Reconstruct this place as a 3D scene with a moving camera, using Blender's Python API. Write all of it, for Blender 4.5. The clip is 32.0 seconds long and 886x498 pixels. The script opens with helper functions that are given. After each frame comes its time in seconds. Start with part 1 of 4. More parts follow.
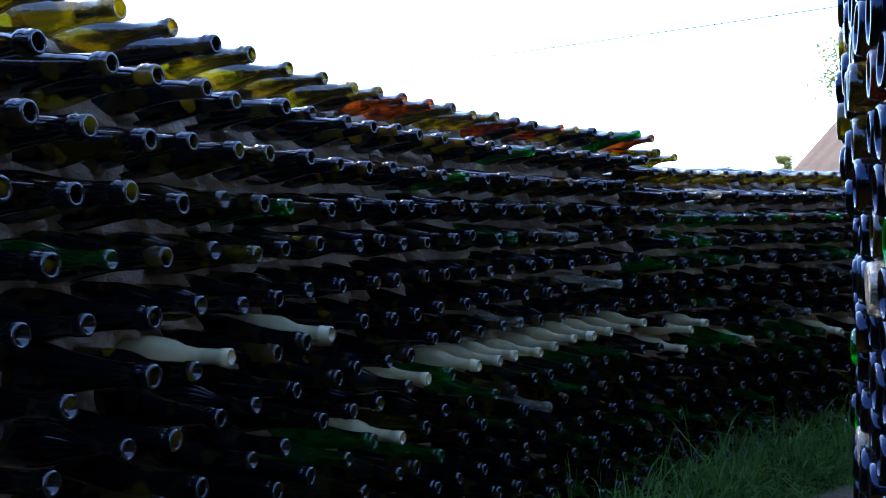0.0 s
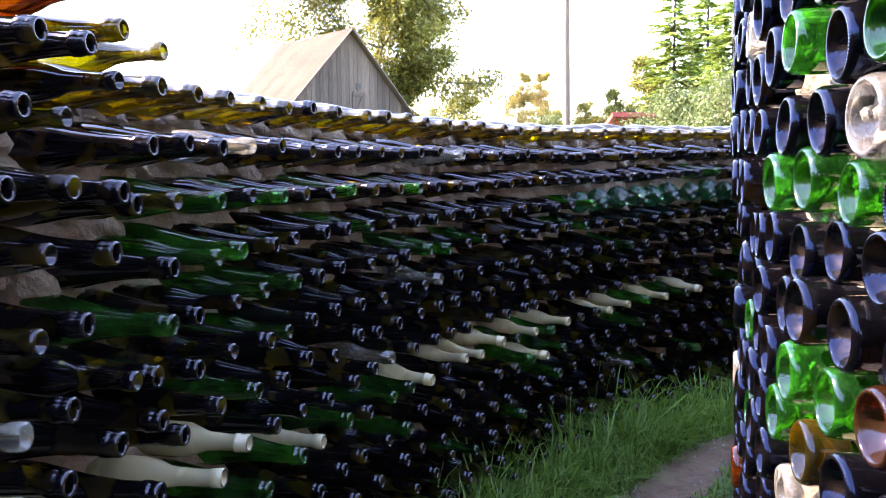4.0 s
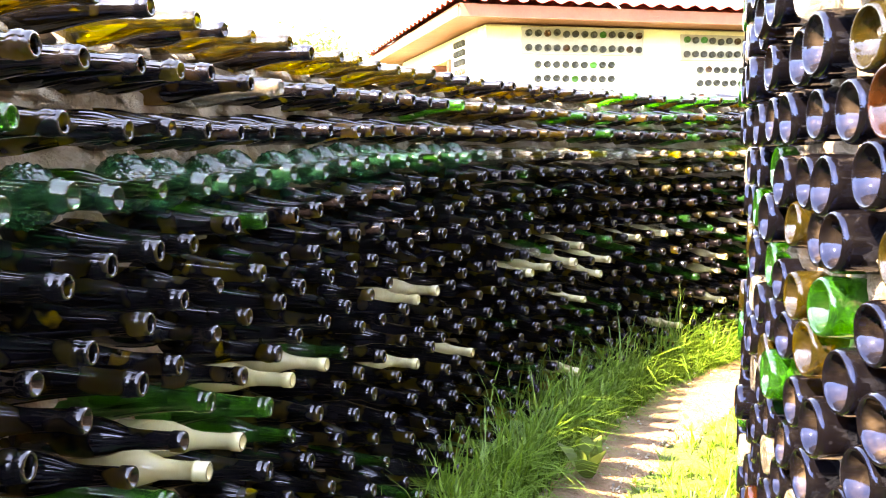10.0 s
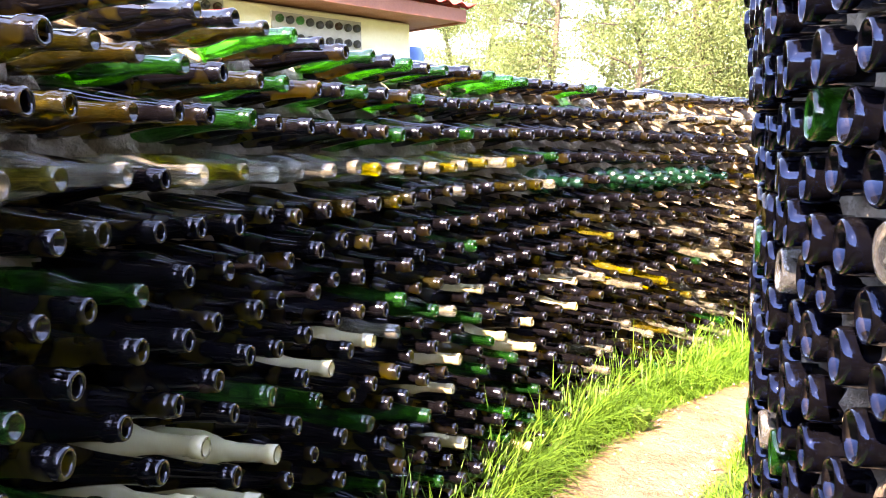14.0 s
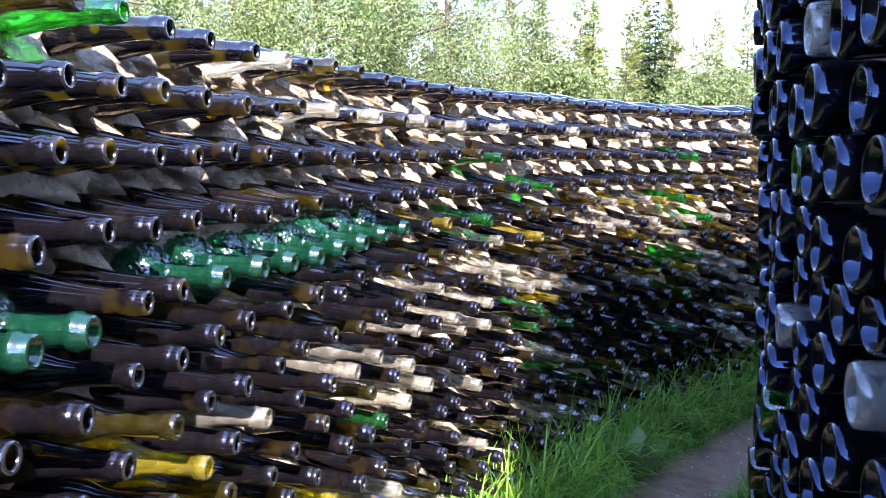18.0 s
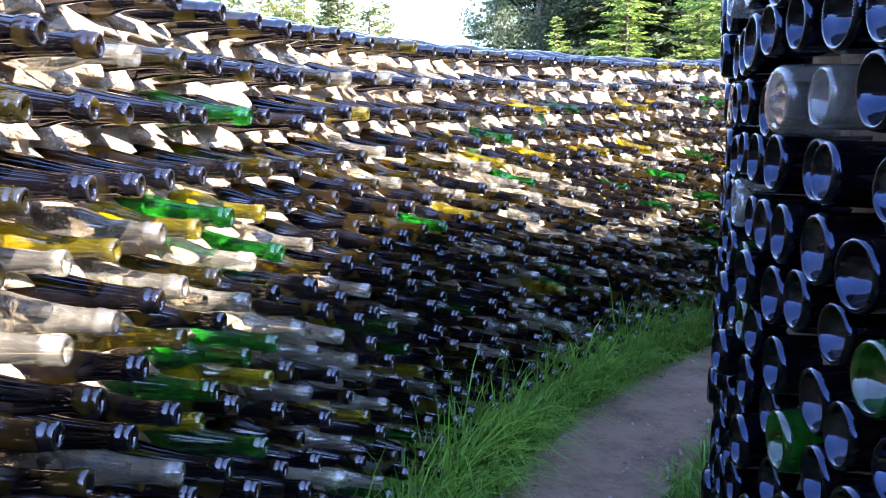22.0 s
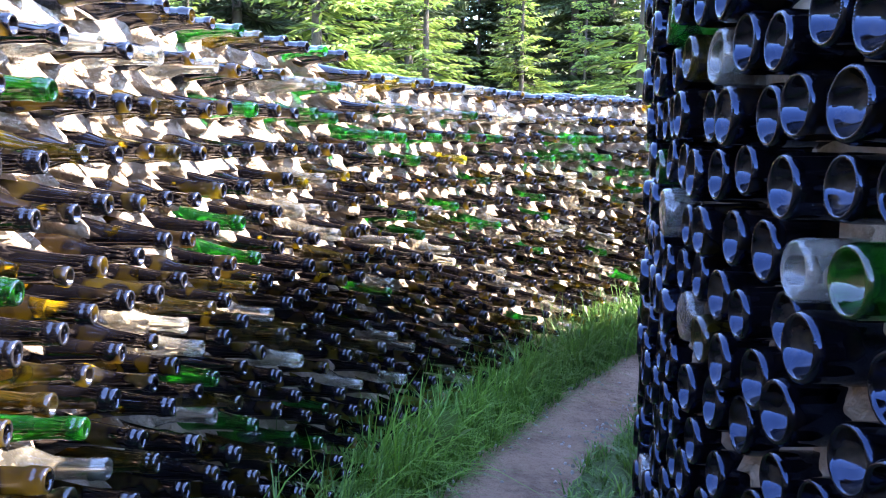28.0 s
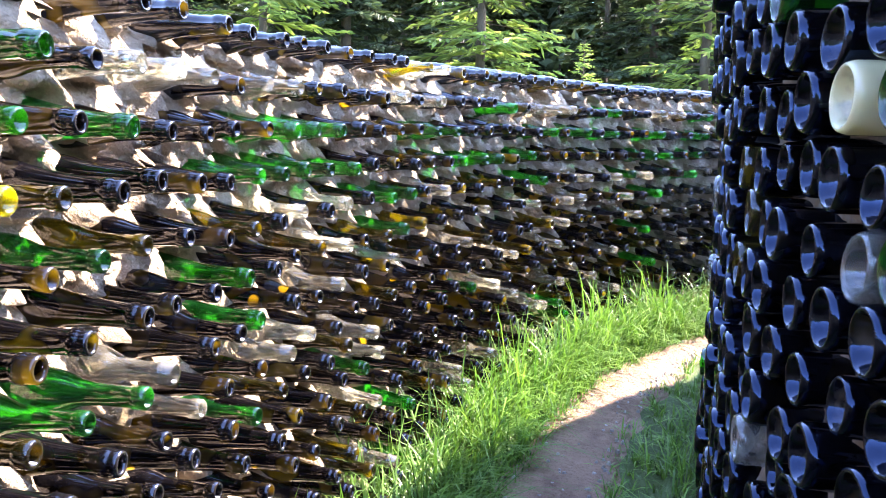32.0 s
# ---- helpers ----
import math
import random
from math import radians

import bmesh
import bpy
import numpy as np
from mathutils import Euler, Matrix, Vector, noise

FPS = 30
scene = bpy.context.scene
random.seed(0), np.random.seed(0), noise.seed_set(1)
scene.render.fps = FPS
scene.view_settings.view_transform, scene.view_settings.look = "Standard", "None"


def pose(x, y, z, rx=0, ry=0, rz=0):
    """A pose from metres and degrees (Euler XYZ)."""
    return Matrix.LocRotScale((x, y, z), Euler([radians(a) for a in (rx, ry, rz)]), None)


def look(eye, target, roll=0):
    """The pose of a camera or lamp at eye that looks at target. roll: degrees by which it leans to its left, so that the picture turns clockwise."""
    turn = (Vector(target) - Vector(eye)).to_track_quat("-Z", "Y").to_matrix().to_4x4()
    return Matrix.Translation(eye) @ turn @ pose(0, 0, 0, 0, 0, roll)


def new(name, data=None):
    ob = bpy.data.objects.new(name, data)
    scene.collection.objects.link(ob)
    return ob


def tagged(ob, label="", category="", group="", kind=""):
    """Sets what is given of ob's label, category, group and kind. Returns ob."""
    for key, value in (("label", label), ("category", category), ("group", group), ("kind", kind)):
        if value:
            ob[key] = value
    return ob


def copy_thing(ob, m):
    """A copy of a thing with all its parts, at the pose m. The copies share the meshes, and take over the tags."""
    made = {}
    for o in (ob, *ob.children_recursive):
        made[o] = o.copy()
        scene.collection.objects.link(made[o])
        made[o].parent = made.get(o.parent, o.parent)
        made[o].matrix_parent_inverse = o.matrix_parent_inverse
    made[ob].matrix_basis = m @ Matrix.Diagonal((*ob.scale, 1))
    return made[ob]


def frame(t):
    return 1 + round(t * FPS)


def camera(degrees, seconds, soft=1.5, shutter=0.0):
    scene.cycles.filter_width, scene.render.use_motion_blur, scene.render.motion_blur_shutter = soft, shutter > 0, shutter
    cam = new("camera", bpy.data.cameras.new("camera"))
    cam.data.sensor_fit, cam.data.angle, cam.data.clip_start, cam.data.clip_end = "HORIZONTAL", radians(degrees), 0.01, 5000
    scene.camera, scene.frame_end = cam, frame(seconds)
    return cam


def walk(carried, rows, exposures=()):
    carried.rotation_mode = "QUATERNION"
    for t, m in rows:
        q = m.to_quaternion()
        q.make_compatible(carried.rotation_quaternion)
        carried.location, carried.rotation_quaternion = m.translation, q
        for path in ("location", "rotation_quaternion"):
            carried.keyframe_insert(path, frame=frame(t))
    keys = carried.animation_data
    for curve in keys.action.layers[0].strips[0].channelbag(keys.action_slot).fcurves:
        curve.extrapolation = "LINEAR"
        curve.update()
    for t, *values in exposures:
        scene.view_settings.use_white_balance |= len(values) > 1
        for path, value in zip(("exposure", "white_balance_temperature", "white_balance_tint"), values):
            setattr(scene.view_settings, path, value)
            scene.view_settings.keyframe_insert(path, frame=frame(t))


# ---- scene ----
cam = camera(57.1, 32.0, 1.0)
ROWS = [
    (0.0, -4.475, 0.080, 1.256, 0.00, -1.29, 1.28),
    (0.5, -4.485, 0.373, 1.294, -2.63, -1.10, 0.62),
    (1.0, -4.524, 0.669, 1.307, -8.47, -0.67, 0.20),
    (1.5, -4.532, 0.936, 1.322, -14.59, -0.64, 0.20),
    (2.0, -4.486, 1.235, 1.329, -18.76, -1.26, 0.21),
    (2.5, -4.377, 1.548, 1.335, -25.44, -1.89, 0.51),
    (3.0, -4.202, 1.853, 1.332, -31.08, -3.14, 0.51),
    (3.5, -4.049, 2.132, 1.354, -33.06, -4.52, 0.03),
    (4.0, -3.937, 2.450, 1.351, -39.06, -5.63, 0.53),
    (4.5, -3.759, 2.700, 1.358, -44.77, -6.90, 1.12),
    (6.5, -2.936, 3.590, 1.334, -61.89, -8.25, -0.58),
    (7.0, -2.704, 3.799, 1.286, -65.31, -8.67, -0.19),
    (7.5, -2.473, 3.963, 1.271, -70.00, -9.40, 0.66),
    (8.0, -2.177, 4.096, 1.276, -71.96, -9.71, 0.33),
    (8.5, -1.889, 4.222, 1.273, -75.71, -8.84, -0.04),
    (9.0, -1.567, 4.357, 1.293, -81.33, -7.78, 1.30),
    (9.5, -1.206, 4.445, 1.281, -84.92, -7.13, 1.35),
    (10.0, -0.874, 4.508, 1.274, -89.93, -7.04, 0.69),
    (10.5, -0.532, 4.538, 1.272, -96.16, -7.36, 1.59),
    (11.0, -0.181, 4.513, 1.275, -98.60, -7.00, 1.87),
    (11.5, 0.146, 4.502, 1.268, -100.39, -6.03, 0.71),
    (12.0, 0.484, 4.498, 1.263, -104.24, -5.21, 0.77),
    (12.5, 0.803, 4.416, 1.251, -107.81, -5.35, 0.98),
    (13.0, 1.098, 4.322, 1.253, -111.43, -6.19, 0.20),
    (13.5, 1.453, 4.255, 1.253, -115.99, -6.68, -0.34),
    (14.0, 1.812, 4.133, 1.266, -119.96, -6.73, 0.68),
    (14.5, 2.151, 3.979, 1.296, -123.06, -5.88, 1.06),
    (15.0, 2.490, 3.786, 1.318, -127.62, -4.92, 1.22),
    (15.5, 2.775, 3.534, 1.319, -131.94, -5.09, 1.19),
    (17.5, 3.681, 2.600, 1.343, -144.88, -7.33, 0.84),
    (18.0, 3.904, 2.359, 1.356, -151.53, -7.24, 0.58),
    (18.5, 4.059, 2.088, 1.346, -156.77, -7.61, 1.68),
    (19.0, 4.187, 1.784, 1.346, -160.55, -8.16, 1.47),
    (19.5, 4.330, 1.489, 1.328, -166.47, -8.54, 1.22),
    (20.0, 4.426, 1.189, 1.324, -171.99, -8.69, 1.52),
    (20.5, 4.513, 0.888, 1.327, -175.17, -8.69, 1.04),
    (21.0, 4.619, 0.573, 1.313, -180.54, -8.82, 0.88),
    (21.5, 4.655, 0.258, 1.305, -186.28, -9.11, 0.69),
    (22.0, 4.665, -0.066, 1.301, -190.69, -9.69, -0.28),
    (22.5, 4.684, -0.379, 1.306, -196.09, -9.95, -0.50),
    (23.0, 4.615, -0.706, 1.298, -199.99, -9.98, -0.04),
    (23.5, 4.535, -1.022, 1.294, -203.26, -9.93, -0.03),
    (24.0, 4.476, -1.326, 1.296, -209.60, -9.70, 0.20),
    (24.5, 4.369, -1.610, 1.296, -213.27, -9.68, 1.07),
    (25.0, 4.239, -1.883, 1.314, -216.14, -9.52, 1.03),
    (25.5, 4.102, -2.185, 1.300, -221.52, -9.36, 1.32),
    (26.0, 3.922, -2.423, 1.299, -225.49, -9.30, 1.61),
    (26.5, 3.728, -2.633, 1.302, -229.91, -9.02, 1.01),
    (28.5, 2.734, -3.596, 1.268, -247.20, -7.67, -0.61),
    (29.0, 2.457, -3.775, 1.266, -251.78, -7.51, -0.23),
    (29.5, 2.167, -3.937, 1.280, -254.15, -6.74, -1.09),
    (30.0, 1.873, -4.111, 1.282, -256.38, -6.44, -1.11),
    (30.5, 1.546, -4.254, 1.303, -259.66, -6.53, -0.58),
    (31.0, 1.204, -4.346, 1.309, -261.82, -6.61, -1.39),
    (31.5, 0.880, -4.446, 1.274, -264.75, -7.16, -2.10),
    (32.0, 0.554, -4.517, 1.266, -270.10, -7.94, -1.47),
]
EXPOSURES = [(0.0, 2.7, 6200, 13), (1.0, 2.2, 5400, 10), (2.0, 2.05, 5000, 8), (3.0, 3.12, 5800, 14), (4.0, 3.95, 8600, 31), (7.0, 5.15, 18000, 26), (9.0, 5.3, 17500, 24), (10.0, 5.1, 15500, 24), (13.0, 4.25, 11500, 29), (15.5, 3.8, 7800, 26), (18.0, 3.6, 6800, 25), (22.0, 3.85, 6900, 22), (25.0, 4.15, 6900, 22), (29.0, 4.33, 6800, 23), (32.0, 4.25, 7200, 24)]
walk(cam, [(t, pose(x, y, z, 90 + pitch, roll, yaw)) for t, x, y, z, yaw, pitch, roll in ROWS], EXPOSURES)

# ---- sky and sun ----
SUN_AZ, SUN_EL = radians(126.5), radians(43)
world = bpy.data.worlds.new("sky")
world.use_nodes = True
scene.world = world
wn = world.node_tree
sky = wn.nodes.new("ShaderNodeTexSky")
sky.sky_type, sky.sun_disc = "NISHITA", False
sky.sun_elevation = SUN_EL
sky.sun_rotation = math.atan2(math.cos(SUN_AZ), math.sin(SUN_AZ))
sky.dust_density, sky.air_density, sky.ozone_density = 0.2, 1.0, 5.0
back = wn.nodes["Background"]
back.inputs["Strength"].default_value = 0.15
wn.links.new(sky.outputs[0], back.inputs[0])
sun = new("sun", bpy.data.lights.new("sun", "SUN"))
sun.data.energy, sun.data.angle, sun.data.color = 3.0, radians(0.6), (1.0, 0.95, 0.86)
sun.matrix_world = look((0, 0, 0), (-math.cos(SUN_AZ) * math.cos(SUN_EL), -math.sin(SUN_AZ) * math.cos(SUN_EL), -math.sin(SUN_EL)))

# ---- materials ----


class Nodes:
    """A small wrapper to write node trees in few lines."""

    def __init__(self, name):
        self.mat = bpy.data.materials.new(name)
        self.mat.use_nodes = True
        self.tree = self.mat.node_tree
        self.tree.nodes.clear()
        self.out = self.tree.nodes.new("ShaderNodeOutputMaterial")

    def add(self, kind, **values):
        node = self.tree.nodes.new("ShaderNode" + kind)
        for key, value in values.items():
            socket = node.inputs[key.replace("_", " ")]
            if isinstance(value, bpy.types.NodeSocket):
                self.tree.links.new(value, socket)
            else:
                socket.default_value = value
        return node

    def noise(self, scale, detail=4.0, coord="Object", rough=0.55, stretch=None):
        co = self.tree.nodes.new("ShaderNodeTexCoord").outputs[coord]
        if stretch:
            co = self.add("Mapping", Vector=co, Scale=stretch).outputs[0]
        return self.add("TexNoise", Vector=co, Scale=scale, Detail=detail, Roughness=rough).outputs["Fac"]

    def blotch(self, scale, detail=1.5):
        """Noise that differs from one object to the next."""
        co = self.tree.nodes.new("ShaderNodeTexCoord").outputs["Object"]
        node = self.tree.nodes.new("ShaderNodeTexNoise")
        node.noise_dimensions = "4D"
        self.tree.links.new(co, node.inputs["Vector"])
        self.tree.links.new(self.sum("MULTIPLY", self.random(), 40.0), node.inputs["W"])
        node.inputs["Scale"].default_value, node.inputs["Detail"].default_value = scale, detail
        return node.outputs["Fac"]

    def ramp(self, fac, stops):
        node = self.add("ValToRGB", Fac=fac)
        ramp = node.color_ramp
        while len(ramp.elements) < len(stops):
            ramp.elements.new(0.5)
        for el, (pos, col) in zip(ramp.elements, stops):
            el.position, el.color = pos, (*col, 1)
        return node.outputs[0]

    def level(self, fac, low, high, to_low=0.0, to_high=1.0):
        node = self.add("MapRange", Value=fac)
        for key, value in zip(("From Min", "From Max", "To Min", "To Max"), (low, high, to_low, to_high)):
            node.inputs[key].default_value = value
        return node.outputs[0]

    def mix(self, fac, a, b):
        node = self.tree.nodes.new("ShaderNodeMix")
        node.data_type = "RGBA"
        for socket, value in ((node.inputs[0], fac), (node.inputs[6], a), (node.inputs[7], b)):
            if isinstance(value, bpy.types.NodeSocket):
                self.tree.links.new(value, socket)
            else:
                socket.default_value = value if isinstance(value, (int, float)) else (*value, 1)
        return node.outputs[2]

    def bump(self, height, strength=0.4, distance=0.01):
        return self.add("Bump", Height=height, Strength=strength, Distance=distance).outputs[0]

    def sum(self, operation, a, b):
        node = self.tree.nodes.new("ShaderNodeMath")
        node.operation = operation
        for socket, value in zip(node.inputs, (a, b)):
            if isinstance(value, bpy.types.NodeSocket):
                self.tree.links.new(value, socket)
            else:
                socket.default_value = value
        return node.outputs[0]

    def random(self):
        return self.tree.nodes.new("ShaderNodeObjectInfo").outputs["Random"]

    def island(self):
        return self.tree.nodes.new("ShaderNodeNewGeometry").outputs["Random Per Island"]

    def finish(self, shader):
        self.tree.links.new(shader.outputs[0], self.out.inputs["Surface"])
        return self.mat


def rgb(*c):
    return (*c, 1)


def glass(name, tint, see, deep, dust, glow=0.1, rough=0.04, knurl=False, sun_spots=False):
    """Bottle glass: see-through tint under a Fresnel gloss, mixed with a share of thick glass that holds dust and lets light seep through."""
    n = Nodes(name)
    r = n.random()
    dirt = n.level(n.noise(30, 5), 0.48, 0.8)
    hue = n.level(r, 0, 1, 0.485, 0.512)
    shade = n.level(r, 0, 1, 0.7, 1.25)
    col = n.add("HueSaturation", Color=rgb(*tint), Value=shade, Hue=hue).outputs[0]
    normal = n.bump(n.noise(60, 2), 0.05, 0.004)
    if knurl:
        # the beaded ring on which a bottle stands
        xyz = n.add("SeparateXYZ", Vector=n.tree.nodes.new("ShaderNodeTexCoord").outputs["Object"])
        turn = n.sum("ARCTAN2", xyz.outputs[1], xyz.outputs[0])
        beads = n.sum("SINE", n.sum("MULTIPLY", turn, 64.0), 0.0)
        away = n.sum("SQRT", n.sum("ADD", n.sum("MULTIPLY", xyz.outputs[0], xyz.outputs[0]), n.sum("MULTIPLY", xyz.outputs[1], xyz.outputs[1])), 0.0)
        ring = n.sum("MULTIPLY", n.level(away, 0.0365, 0.038), n.level(away, 0.0425, 0.041))
        normal = n.add("Bump", Height=n.sum("MULTIPLY", beads, ring), Strength=0.3, Distance=0.0004, Normal=normal).outputs[0]
    base = n.mix(dirt, deep, dust)
    if knurl:
        # dust lies in the hollow of the base, more in some bottles than in others; its brown also stands in for a
        # reflection
        dust_sheen = n.sum("MULTIPLY", n.level(away, 0.036, 0.031), n.level(n.blotch(45, 4), 0.42, 0.68, 0.1, 1.0))
        base = n.mix(n.sum("MULTIPLY", dust_sheen, n.level(n.random(), 0.2, 1.0, 0.15, 1.0)), base, (0.05, 0.04, 0.032))
    else:
        # the mouth of a bottle is scuffed and dusty
        tall = n.add("SeparateXYZ", Vector=n.tree.nodes.new("ShaderNodeTexCoord").outputs["Object"]).outputs[2]
        worn = n.sum("MULTIPLY", n.level(tall, 0.1985, 0.2005), n.level(n.noise(70, 3), 0.3, 0.6, 0.3, 0.9))
        base = n.mix(worn, base, (0.016, 0.016, 0.018))
        matt = n.sum("ADD", n.level(dirt, 0, 1, rough, rough + 0.03), n.sum("MULTIPLY", n.level(tall, 0.16, 0.17), n.level(n.noise(90, 3), 0.35, 0.65, 0.0, 0.2)))
    # gloss tinted blue to put a bluer sky's reflection into the glass
    skin = n.add("BsdfPrincipled", Base_Color=base, Roughness=n.level(dirt, 0, 1, rough, rough + 0.03) if knurl else matt, IOR=1.5 if knurl else 1.62, Specular_Tint=rgb(0.32, 0.5, 1.0) if knurl else rgb(0.86, 0.86, 1.0), Normal=normal)
    seep = n.add("BsdfTranslucent", Color=col)
    # translucent patches at random spots stand in for refracted sunlight
    patch = n.level(n.blotch(16), 0.54, 0.6, glow * 0.03, glow)
    thick = n.add("MixShader", Fac=patch)
    n.tree.links.new(skin.outputs[0], thick.inputs[1])
    n.tree.links.new(seep.outputs[0], thick.inputs[2])
    clear = n.add("BsdfTransparent", Color=col)
    gloss = n.add("BsdfGlossy", Color=rgb(1, 1, 1), Roughness=rough, Normal=normal)
    thin = n.add("MixShader", Fac=n.add("Fresnel", IOR=1.6, Normal=normal).outputs[0])
    n.tree.links.new(clear.outputs[0], thin.inputs[1])
    n.tree.links.new(gloss.outputs[0], thin.inputs[2])
    if sun_spots:
        # see-through blotches stand in for sun caught in dark glass, except the thick lip
        lip = n.add("SeparateXYZ", Vector=n.tree.nodes.new("ShaderNodeTexCoord").outputs["Object"]).outputs[2]
        sun_spot = n.sum("MULTIPLY", n.level(n.blotch(15), 0.64, 0.67, 0.004, see), n.level(lip, 0.135, 0.16, 1.0, 0.02))
    through_ = sun_spot if sun_spots else n.level(dirt, 0, 1, see, see * 0.75)
    both = n.add("MixShader", Fac=through_)
    n.tree.links.new(thick.outputs[0], both.inputs[1])
    n.tree.links.new(thin.outputs[0], both.inputs[2])
    return n.finish(both)


def surface(name, stops, scale, rough=0.85, bump=0.5, distance=0.01, coord="Object", fine=None, vary=0.0, stretch=None, island=False):
    """A dull surface: a ramp over noise, a finer grain, relief and a change from piece to piece."""
    n = Nodes(name)
    big = n.noise(scale, 6, coord, stretch=stretch)
    small = n.noise(fine or scale * 9, 6, coord, 0.65, stretch=stretch)
    col = n.ramp(n.add("Math", **{}).outputs[0], stops)
    add = col.node.inputs[0].links[0].from_node
    add.operation = "MULTIPLY_ADD"
    n.tree.links.new(small, add.inputs[0])
    add.inputs[1].default_value = 0.45
    n.tree.links.new(n.level(big, 0, 1, -0.1, 0.65), add.inputs[2])
    if vary:
        r = n.island() if island else n.random()
        col = n.add("HueSaturation", Color=col, Value=n.level(r, 0, 1, 1 - vary, 1 + vary), Hue=0.5).outputs[0]
    return n.finish(n.add("BsdfPrincipled", Base_Color=col, Roughness=rough, Normal=n.bump(small, bump, distance)))


RECIPES = {
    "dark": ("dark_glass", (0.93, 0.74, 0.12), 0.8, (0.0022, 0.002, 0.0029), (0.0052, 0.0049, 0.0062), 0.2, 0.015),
    "olive": ("olive_glass", (0.42, 0.34, 0.035), 0.5, (0.014, 0.012, 0.003), (0.03, 0.027, 0.015), 0.4),
    "brown": ("brown_glass", (0.50, 0.17, 0.03), 0.5, (0.02, 0.008, 0.003), (0.03, 0.02, 0.012), 0.4),
    "green": ("emerald_glass", (0.05, 0.66, 0.13), 0.8, (0.003, 0.06, 0.012), (0.02, 0.09, 0.035), 0.35, 0.025),
    "teal": ("sea_green_embossed_glass", (0.05, 0.60, 0.34), 0.72, (0.003, 0.05, 0.03), (0.012, 0.07, 0.05), 0.3, 0.11),
    "lime": ("yellow_green_glass", (0.85, 0.78, 0.08), 0.8, (0.20, 0.17, 0.02), (0.25, 0.22, 0.08), 0.5),
    "clear": ("clear_glass", (0.96, 0.96, 0.88), 0.8, (0.22, 0.21, 0.18), (0.42, 0.40, 0.33), 0.3, 0.025),
    # daylight glowing through clear glass is painted in as a cream tone
    "frosted": ("lit_cream_glass", (0.95, 0.90, 0.62), 0.35, (0.66, 0.59, 0.36), (0.58, 0.52, 0.33), 0.4, 0.05),
}
GLASS = {key: glass(*recipe, sun_spots=key == "dark") for key, recipe in RECIPES.items()}
FOOT_GLASS = {key: glass("beaded_" + recipe[0], *recipe[1:6], knurl=True, sun_spots=key == "dark") if key != "dark" else glass("beaded_dark_glass", (0.6, 0.42, 0.08), 0.08, (0.0013, 0.0013, 0.0022), (0.0042, 0.0042, 0.005), 0.06, 0.015, knurl=True, sun_spots=True) for key, recipe in RECIPES.items()}
BLACK_GLASS = surface("dusty_black_glass", [(0.1, (0.008, 0.008, 0.008)), (0.9, (0.03, 0.03, 0.03))], 40.0, 0.55, 0.2, 0.002)
FOOT_GLASS["clear"] = glass("beaded_clear_glass", (0.92, 0.95, 0.95), 0.86, (0.26, 0.27, 0.28), (0.45, 0.44, 0.42), 0.2, knurl=True)
MORTAR = surface("mortar", [(0.1, (0.16, 0.11, 0.07)), (0.38, (0.38, 0.29, 0.205)), (0.6, (0.56, 0.465, 0.35)), (0.85, (0.70, 0.62, 0.50))], 7.0, 0.95, 1.0, 0.05, fine=42)
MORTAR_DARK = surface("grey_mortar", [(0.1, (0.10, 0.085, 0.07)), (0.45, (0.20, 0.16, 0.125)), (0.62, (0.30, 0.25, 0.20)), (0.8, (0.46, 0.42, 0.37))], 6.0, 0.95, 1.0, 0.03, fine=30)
DIRT = surface("trodden_dirt", [(0.12, (0.06, 0.033, 0.022)), (0.36, (0.155, 0.09, 0.06)), (0.52, (0.245, 0.15, 0.105)), (0.66, (0.28, 0.175, 0.125)), (0.85, (0.42, 0.31, 0.25))], 4.5, 0.95, 1.0, 0.05, fine=26)
TURF = surface("short_turf", [(0.1, (0.02, 0.035, 0.012)), (0.5, (0.05, 0.085, 0.022)), (0.9, (0.10, 0.13, 0.04))], 1.2, 0.95, 0.8, 0.03, fine=40)
PLANK = surface("weathered_plank", [(0.1, (0.036, 0.026, 0.02)), (0.45, (0.095, 0.073, 0.058)), (0.9, (0.18, 0.145, 0.12))], 3.0, 0.9, 0.8, 0.02, vary=0.4, stretch=(6, 6, 0.5))
SHEET = surface("rusty_corrugated_sheet", [(0.1, (0.046, 0.024, 0.014)), (0.5, (0.085, 0.048, 0.03)), (0.9, (0.125, 0.082, 0.057))], 0.7, 0.8, 0.3, 0.01, fine=9)
GREYPANEL = surface("grey_render", [(0.1, (0.24, 0.23, 0.21)), (0.5, (0.34, 0.33, 0.30)), (0.9, (0.44, 0.43, 0.40))], 3.0, 0.95, 0.6, 0.01, fine=30)
PANEL = surface("pale_render", [(0.1, (0.52, 0.50, 0.40)), (0.5, (0.66, 0.63, 0.50)), (0.9, (0.76, 0.74, 0.62))], 3.0, 0.95, 0.6, 0.01, fine=30)
PLASTER = surface("cream_plaster", [(0.1, (0.55, 0.52, 0.40)), (0.5, (0.70, 0.66, 0.50)), (0.9, (0.80, 0.77, 0.64))], 1.5, 0.9, 0.5, 0.01, fine=30)
TILE = surface("red_roof_sheet", [(0.1, (0.26, 0.03, 0.025)), (0.5, (0.36, 0.045, 0.035)), (0.9, (0.42, 0.08, 0.06))], 1.5, 0.5, 0.2, 0.01)
REDWOOD = surface("red_brown_timber", [(0.1, (0.16, 0.05, 0.035)), (0.5, (0.24, 0.08, 0.055)), (0.9, (0.32, 0.12, 0.08))], 4.0, 0.7, 0.4, 0.01)
